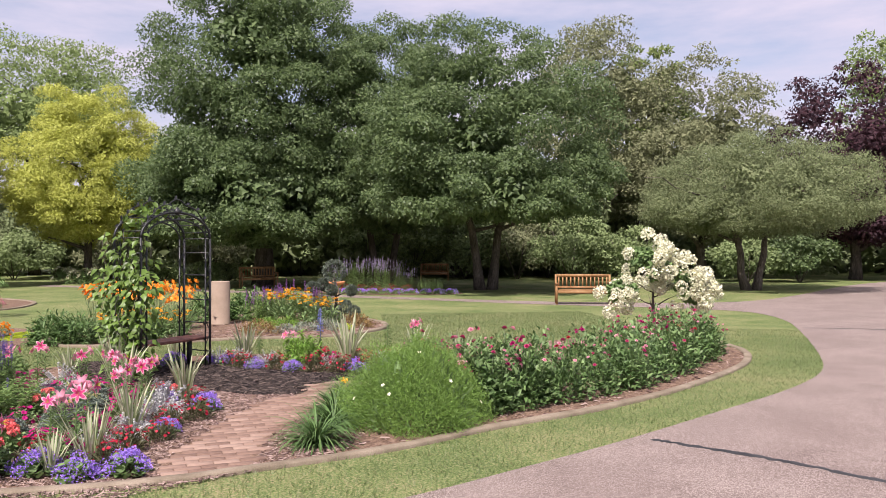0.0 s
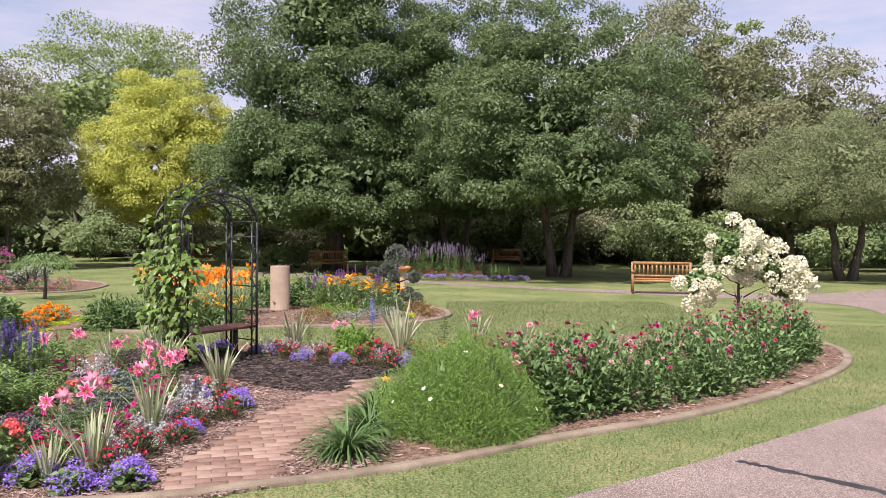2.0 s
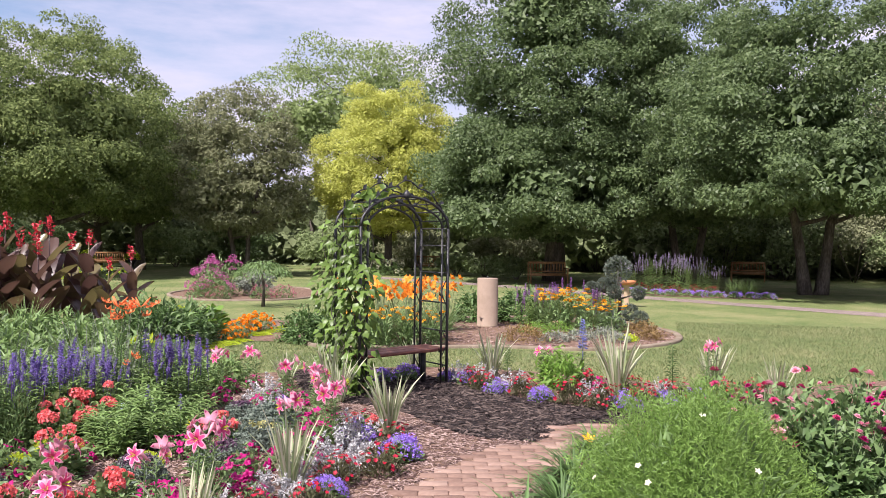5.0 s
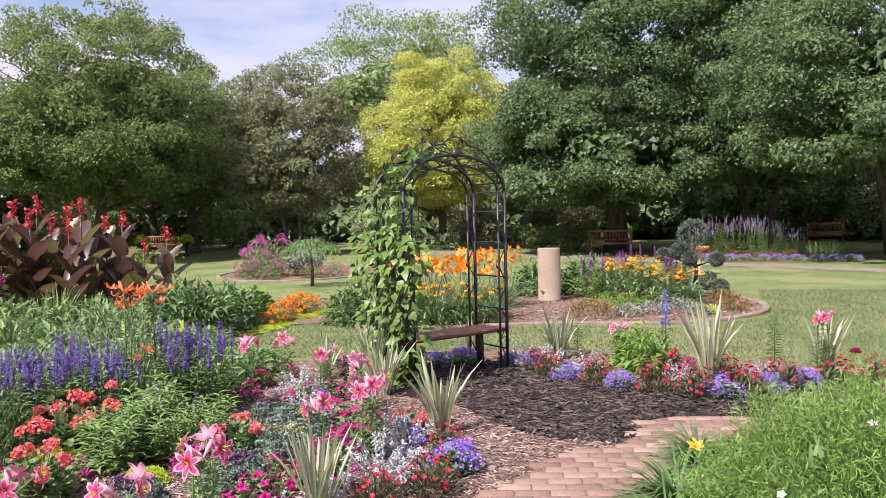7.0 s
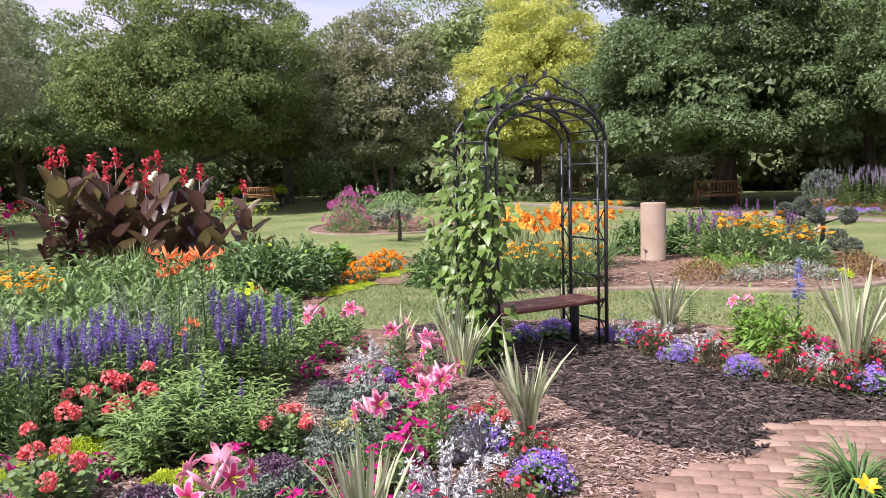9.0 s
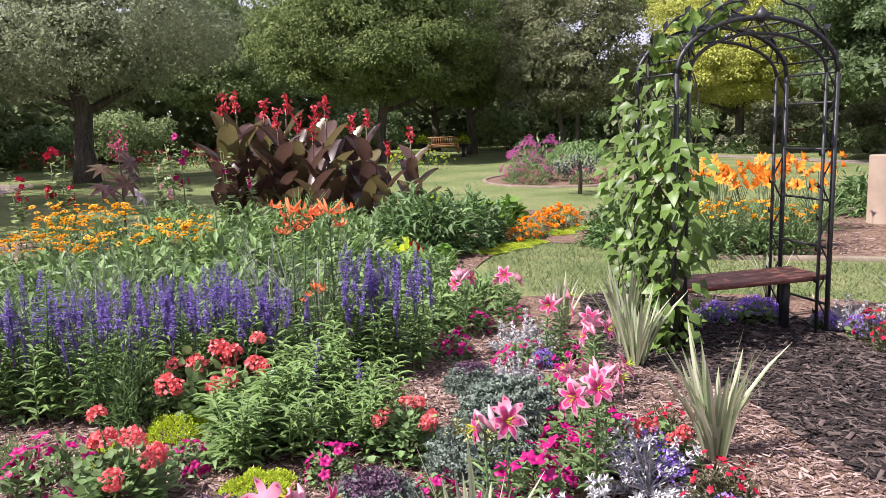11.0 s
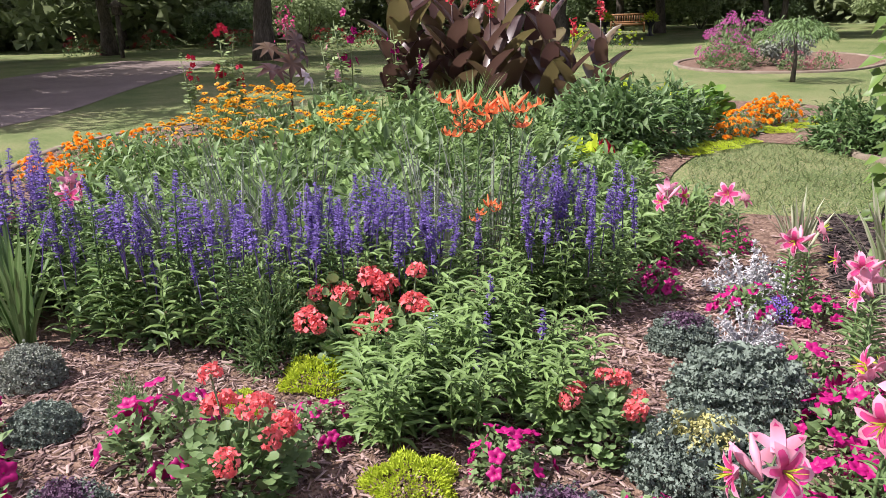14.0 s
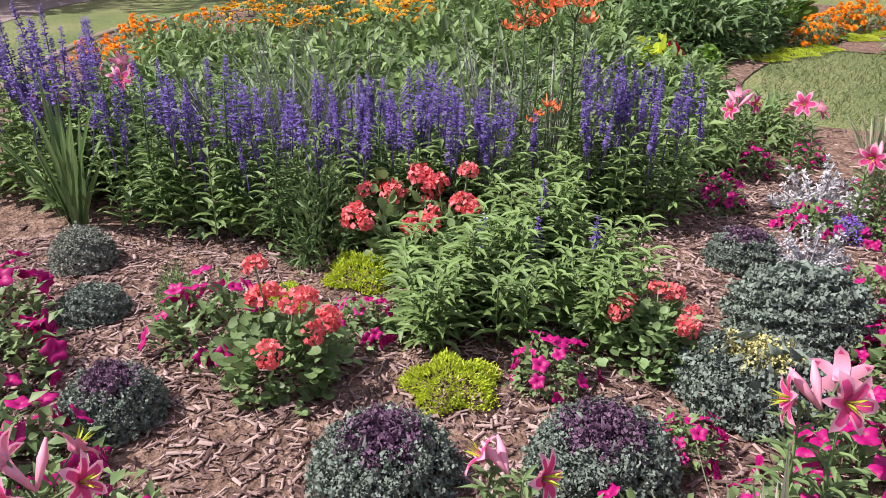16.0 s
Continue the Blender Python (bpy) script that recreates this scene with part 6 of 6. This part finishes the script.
# ---- shrub bed, far bed ----
def phlox(r=0.5, h=0.75, mat=ROSE):
    root = thing("phlox", "pink phlox in full flower", "phlox", "pink phlox")
    part("foliage", mound(340, r, h, 0.12, LANCE, 0.3, 0.6), GREEN, root)
    for q, w in zip(*tips(14, r, h * 1.05, 0.1)):
        bloom(root, FLUFF, mat, q, w, 0.1, "flower_head")
    return root


SPIREA = foliage_mat("petal_spirea", (0.5, 0.17, 0.22), 0.35)
PHX = foliage_mat("petal_phlox", (0.55, 0.12, 0.36), 0.3)
for x, y, s in [(-18.7, 18.0, 0.95), (-19.2, 18.5, 1.1), (-19.7, 18.9, 1.15), (-18.9, 19.0, 1.15)]:
    put("phlox", lambda: phlox(0.6, 0.95, PHX), x, y, s, 2)
for x, y, s in [(-19.8, 18.4, 0.7), (-18.9, 17.9, 0.7), (-18.1, 17.8, 0.65), (-17.4, 18.7, 0.7), (-17.0, 19.2, 0.7), (-20.4, 19.2, 0.8), (-20.8, 20.0, 0.8)]:
    put("spirea", lambda: phlox(0.5, 0.5, SPIREA), x, y, s, 2, "low pink-flowered spirea with russet leaves")
shrub("pale grey-green mounded shrub", -18.3, 19.3, 0.8, 0.6, 1500, 0.08, GREY, "pale_shrub")
root = thing("standard_tree", "small umbrella-shaped green tree on a thin stem", "small tree", at=pose(-15.4, 16.9, 0))
part("trunk", Build().tube([(0, 0, -0.03), (0.03, 0, 0.4), (-0.02, 0, 0.8)], [0.05, 0.035, 0.03], 7), BARK, root)
b = Build()
m = 900
a = rng.uniform(0, 6.28, m)
k = rng.uniform(0, 1, m) ** 0.5
p = np.column_stack([np.cos(a) * k * 0.66, np.sin(a) * k * 0.66, 1.08 - 0.3 * k ** 2 + rng.normal(size=m) * 0.05])
b.scatter(LANCE, poses(p, np.column_stack([np.cos(a), np.sin(a), -0.3 + 0 * a]) + rng.normal(size=(m, 3)) * 0.3, np.array([0, 0, 1.0]), 0.03, 0.13))
part("crown", b, GREEN, root)
for x, y, s in [(-9.6, 30.6, 1.1), (-8.7, 30.3, 1.0), (-10.4, 31.0, 1.1), (-8.0, 30.0, 0.8), (-9.2, 31.4, 1.1), (-10.9, 30.4, 0.9)]:
    r_ = put("catmint", lambda: salvia_blue(1.0, 0.5, 34, LILAC), x, y, s, 2, "hazy lilac flowering perennial clump")
for x, y in [(-10.5, 28.95), (-10.0, 28.8), (-9.5, 28.75), (-9.0, 28.75), (-8.5, 28.8), (-8.0, 28.9), (-7.5, 28.95), (-7.0, 29.0), (-6.5, 29.15), (-6.1, 29.4)]:
    put("far_ageratum", lambda: ageratum(0.26, 0.16), x, y, 1.1, 2)
for x, y in [(-10.2, 29.3), (-9.6, 29.25), (-9.0, 29.25), (-8.4, 29.3), (-7.8, 29.35)]:
    put("far_red", lambda: dianthus(0.3, 0.3, RED, 70), x, y, 1.0, 2)
for x, y in [(-7.2, 29.7), (-6.7, 29.8), (-7.0, 30.4)]:
    put("grass_clump", grass_clump, x, y, 0.9, 2)
r_ = thing("bird_bath", "shallow terracotta bowl on a short stand", "bird bath", at=pose(-8.35, 23.2, 0))
part("bowl", Build().lathe([(0, 0.63), (0.19, 0.65), (0.24, 0.7), (0.26, 0.7), (0.22, 0.62), (0.08, 0.57), (0, 0.57)], 24), foliage_mat("terracotta", (0.55, 0.22, 0.1), 0.15, glow=0.0, rough=0.8), r_)
part("stand", Build().lathe([(0.16, 0), (0.15, 0.05), (0.07, 0.1), (0.07, 0.5), (0.12, 0.58)], 14), STONE, r_)

for x, y, s in [(-27.2, 19.2, 1.3), (-26.2, 19.8, 1.3), (-28.2, 19.6, 1.3), (-26.7, 18.9, 1.2)]:
    put("yellow_mound", lambda: marigold(0.5, 0.5, 26, LIME), x, y, s, 2, "yellow-green flowering mound on the lawn")
for x, y, s in [(-24.3, 33.6, 1.2), (-25.4, 34.0, 1.2), (-27.0, 37.0, 1.3), (-28.2, 36.6, 1.2)]:
    put("white_phlox", lambda: phlox(0.6, 0.6, WHITE), x, y, s, 2, "low pale white-flowering shrub before the trees")
for x, y, s in [(-42.1, 8.6, 1.3), (-41.0, 9.6, 1.3), (-38.5, 13.0, 1.3), (-36.5, 14.2, 1.3), (-34.9, 15.2, 1.3), (-43.5, 6.0, 1.3), (-40.2, 3.0, 1.2)]:
    put("border_red", lambda: phlox(0.7, 0.6, RED), x, y, s, 2, "low red-flowering border plant under the trees")
for x, y, s in [(-18.2, 35.0, 1.0), (-20.5, 36.0, 1.0), (-22.5, 36.5, 1.0)]:
    shrub("rounded dark green shrub under the trees", x, y, 1.1 * s, 1.1, 1800, 0.12, SHRUB)
for x, y in ((-7.45, 17.95), (-7.2, 18.3)):
    put("pale_mound", lambda: marigold(0.4, 0.55, 18, LIME), x, y, 1.0, 2, "pale lime flowering mound among perennials")

def flower_urn():
    root = thing("flower_urn", "dark pedestal urn with a mound of yellow-green flowers", "urn", "urns beside the bench")
    part("pedestal", Build().lathe([(0.2, 0), (0.18, 0.06), (0.08, 0.12), (0.08, 0.4), (0.14, 0.46), (0.26, 0.62), (0.28, 0.7), (0.0, 0.7)], 14), IRON, root)
    part("flower_mound", mound(420, 0.36, 0.42, 0.09, LEAF, 0.6, 0.4, 0.6, 0.62), LIME, root)
    return root


for x, y in ((-37.6, 25.9), (-34.9, 26.6)):
    put("flower_urn", flower_urn, x, y, 1.0, 1)

# ---- vine on the arch ----
root = thing("climbing_vine", "leafy green vine climbing one side of the arch", "vine")
b, bs = Build(), Build()
for k in range(14):
    base = ARCH_FL + ARCH_D * rng.uniform(0, 1)
    top = rng.choice([1.2, 1.6, 1.9, 2.05])
    t = np.linspace(0, 1, 16)
    pts = np.column_stack([base[0] + 0.08 * np.sin(t * 9 + k) + rng.normal() * 0.06, base[1] + 0.08 * np.cos(t * 8 + k) + rng.normal() * 0.06, t * top])
    bs.tube(pts, 0.006, 4)
n = 900
z = np.where(rng.random(n) < 0.88, rng.uniform(0, 1.45, n), rng.uniform(1.3, 1.9, n))
base = ARCH_FL + ARCH_D * rng.uniform(-0.15, 1.15, (n, 1))
o = ball(n) * np.array([1, 1, 0.4])
wid = np.interp(z, [0, 0.4, 1.3, 1.6, 1.95], [0.08, 0.13, 0.2, 0.12, 0.07])
p = np.column_stack([base, z]) + o * wid[:, None]
d = o + np.array([0, 0, -0.55]) + rng.normal(size=(n, 3)) * 0.3
b.scatter(LANCE, poses(p, d, o * 0.7 + np.array([0.3, -0.7, 0.6]), rng.uniform(0.045, 0.09, n), rng.uniform(0.075, 0.14, n)))
side = unit((ARCH_FR - ARCH_FL)[None])[0]
for k in range(70):
    u = rng.uniform(0, 0.45)
    q = ARCH_FL + side * u * 1.1 + ARCH_D * rng.uniform(0, 1)
    b.scatter(ROUND, poses(np.array([[q[0], q[1], 1.9 + 0.32 * math.sin(math.pi * u) + rng.normal() * 0.05]]), ball(1) + np.array([0, 0, -0.3]), ball(1) + np.array([0, 0, 1.0]), 0.06, 0.11))
part("stem_tangle", bs, DARKSTEM, root)
part("foliage", b, foliage_mat("vine_leaf", (0.135, 0.215, 0.045), 0.6, glow=0.4, rough=0.4, grey=False), root)

# ---- mulch chips, grass blades, bricks ----
PATH_POLY = rounded([(-3.25, 5.35), (-2.62, 5.86), (-2.95, 6.6), (-3.03, 7.5), (-3.05, 8.6), (-2.85, 10.15), (-3.74, 9.55), (-3.45, 8.85), (-3.76, 8.4), (-3.66, 7.4), (-3.55, 6.4)], 1)
CHIPS = (np.array([(-0.15, -0.5, 0), (0.15, -0.5, 0), (0.17, 0.5, 0), (-0.12, 0.5, 0), (-0.1, -0.42, 0.11), (0.11, -0.44, 0.09), (0.1, 0.45, 0.1), (-0.08, 0.4, 0.12)]),
         np.array([(4, 5, 6, 7), (1, 2, 6, 5), (3, 0, 4, 7)]))


def chips(name, poly, count, mat, z, label, avoid=None, size=0.04):
    lo, hi = poly.min(0), poly.max(0)
    p = lo + rng.random((count * 3, 2)) * (hi - lo)
    keep = inside(p, poly)
    if avoid is not None:
        for q in avoid:
            keep &= ~inside(p, q)
    p = p[keep][:count]
    n = len(p)
    a = rng.uniform(0, 6.28, n)
    d = np.column_stack([np.cos(a), np.sin(a), rng.normal(size=n) * 0.16])
    s = size * rng.uniform(0.35, 1.6, n) ** 1.2
    b = Build().scatter(CHIPS, poses(np.column_stack([p, np.full(n, z) + rng.uniform(0.002, 0.014, n)]), d, np.array([0, 0, 1.0]) + rng.normal(size=(n, 3)) * 0.25, s * rng.uniform(0.25, 0.9, n), s, s * 0.5))
    return solid(name, b, mat, label, "wood chips", kind="stuff")


NEAR = np.array([(-7.3, 4.6), (-3.3, 4.9), (-2.2, 6.4), (-2.2, 9.0), (-3.9, 9.2), (-7.3, 9.2)])
chips("wood_chips", NEAR, 46000, CHIP, 0.008, "loose reddish brown wood chips", [PATH_POLY, DARK], 0.036)
chips("wood_chips", BED, 8000, CHIP, 0.008, "loose reddish brown wood chips", [PATH_POLY, DARK, NEAR], 0.06)
chips("wood_chips", BED_MID, 2600, CHIP, 0.008, "loose reddish brown wood chips", None, 0.07)
chips("bark_chips", DARK, 12000, DARKCHIP, 0.014, "loose dark shredded bark", [PATH_POLY], 0.06)


def lawn_blades(name, poly, count, avoid, size=0.045):
    lo, hi = poly.min(0), poly.max(0)
    p = lo + rng.random((count * 3, 2)) * (hi - lo)
    keep = inside(p, poly)
    for q in avoid:
        keep &= ~inside(p, q)
    p = p[keep][:count]
    n = len(p)
    b = Build().scatter((np.array([(-0.5, 0, 0), (0.5, 0, 0), (0, 1, 0)]), np.array([(0, 1, 2)])),
                        poses(np.column_stack([p, np.full(n, -0.004)]), np.array([0, 0, 0.8]) + rng.normal(size=(n, 3)) * 0.6 * np.array([1, 1, 0.1]), ball(n), size * 0.16, size * rng.uniform(0.5, 1.2, n)))
    return solid(name, b, BLADES, "short green grass blades", "grass", kind="stuff")


STRIP = np.array([(-9, 2.2), (-3.3, 3.2), (-0.7, 6.0), (2.2, 10.3), (3.2, 13.2), (3.7, 18), (1.2, 18), (2.2, 14), (1.5, 11.6), (-0.4, 8.6), (-1.9, 6.6), (-3.3, 5.2), (-5.5, 4.6), (-9, 4.0)])
INNER = np.array([(-10.4, 11.0), (-8.4, 9.7), (-6, 11.7), (-3.5, 12.1), (-1.8, 13.2), (-0.6, 15.6), (1, 17), (-1, 22), (-6, 20), (-4.6, 16), (-5.2, 14.3), (-6.8, 13.8), (-8.6, 12), (-10, 12.2), (-10.8, 14.5), (-11, 12.8)])
lawn_blades("grass", STRIP, 60000, [BED, ROAD])
lawn_blades("grass", INNER, 50000, [BED, BED_MID, BED_SMALL, ROAD], 0.055)

brick_me = Build().box((0, 0, 0), (0.196, 0.096, 0.05), 0, 0.007).mesh("brick")
brick_me.materials.append(BRICK)
path = thing("pavement_brick", "tan clay brick path laid in running bond", "brick path", kind="structure")
u_, v_ = np.array([0.82, 0.572]), np.array([-0.572, 0.82])
cnt = 0
for j in range(-20, 70):
    for i in range(-30, 30):
        c = np.array([-3.2, 5.3]) + u_ * ((i + 0.5 * (j % 2)) * 0.2) + v_ * (j * 0.1)
        if inside(c[None], PATH_POLY)[0]:
            ob = new("brick", brick_me)
            ob.parent = path
            ob.matrix_basis = pose(c[0], c[1], 0.0 + rng.uniform(-0.002, 0.003), rng.normal() * 0.6, rng.normal() * 0.6, math.degrees(math.atan2(u_[1], u_[0])) + rng.normal() * 0.7)
            cnt += 1
sheet("ground_path_sand", PATH_POLY, 0.017, MULCH, "brown sand in the joints of the brick path", "sand")
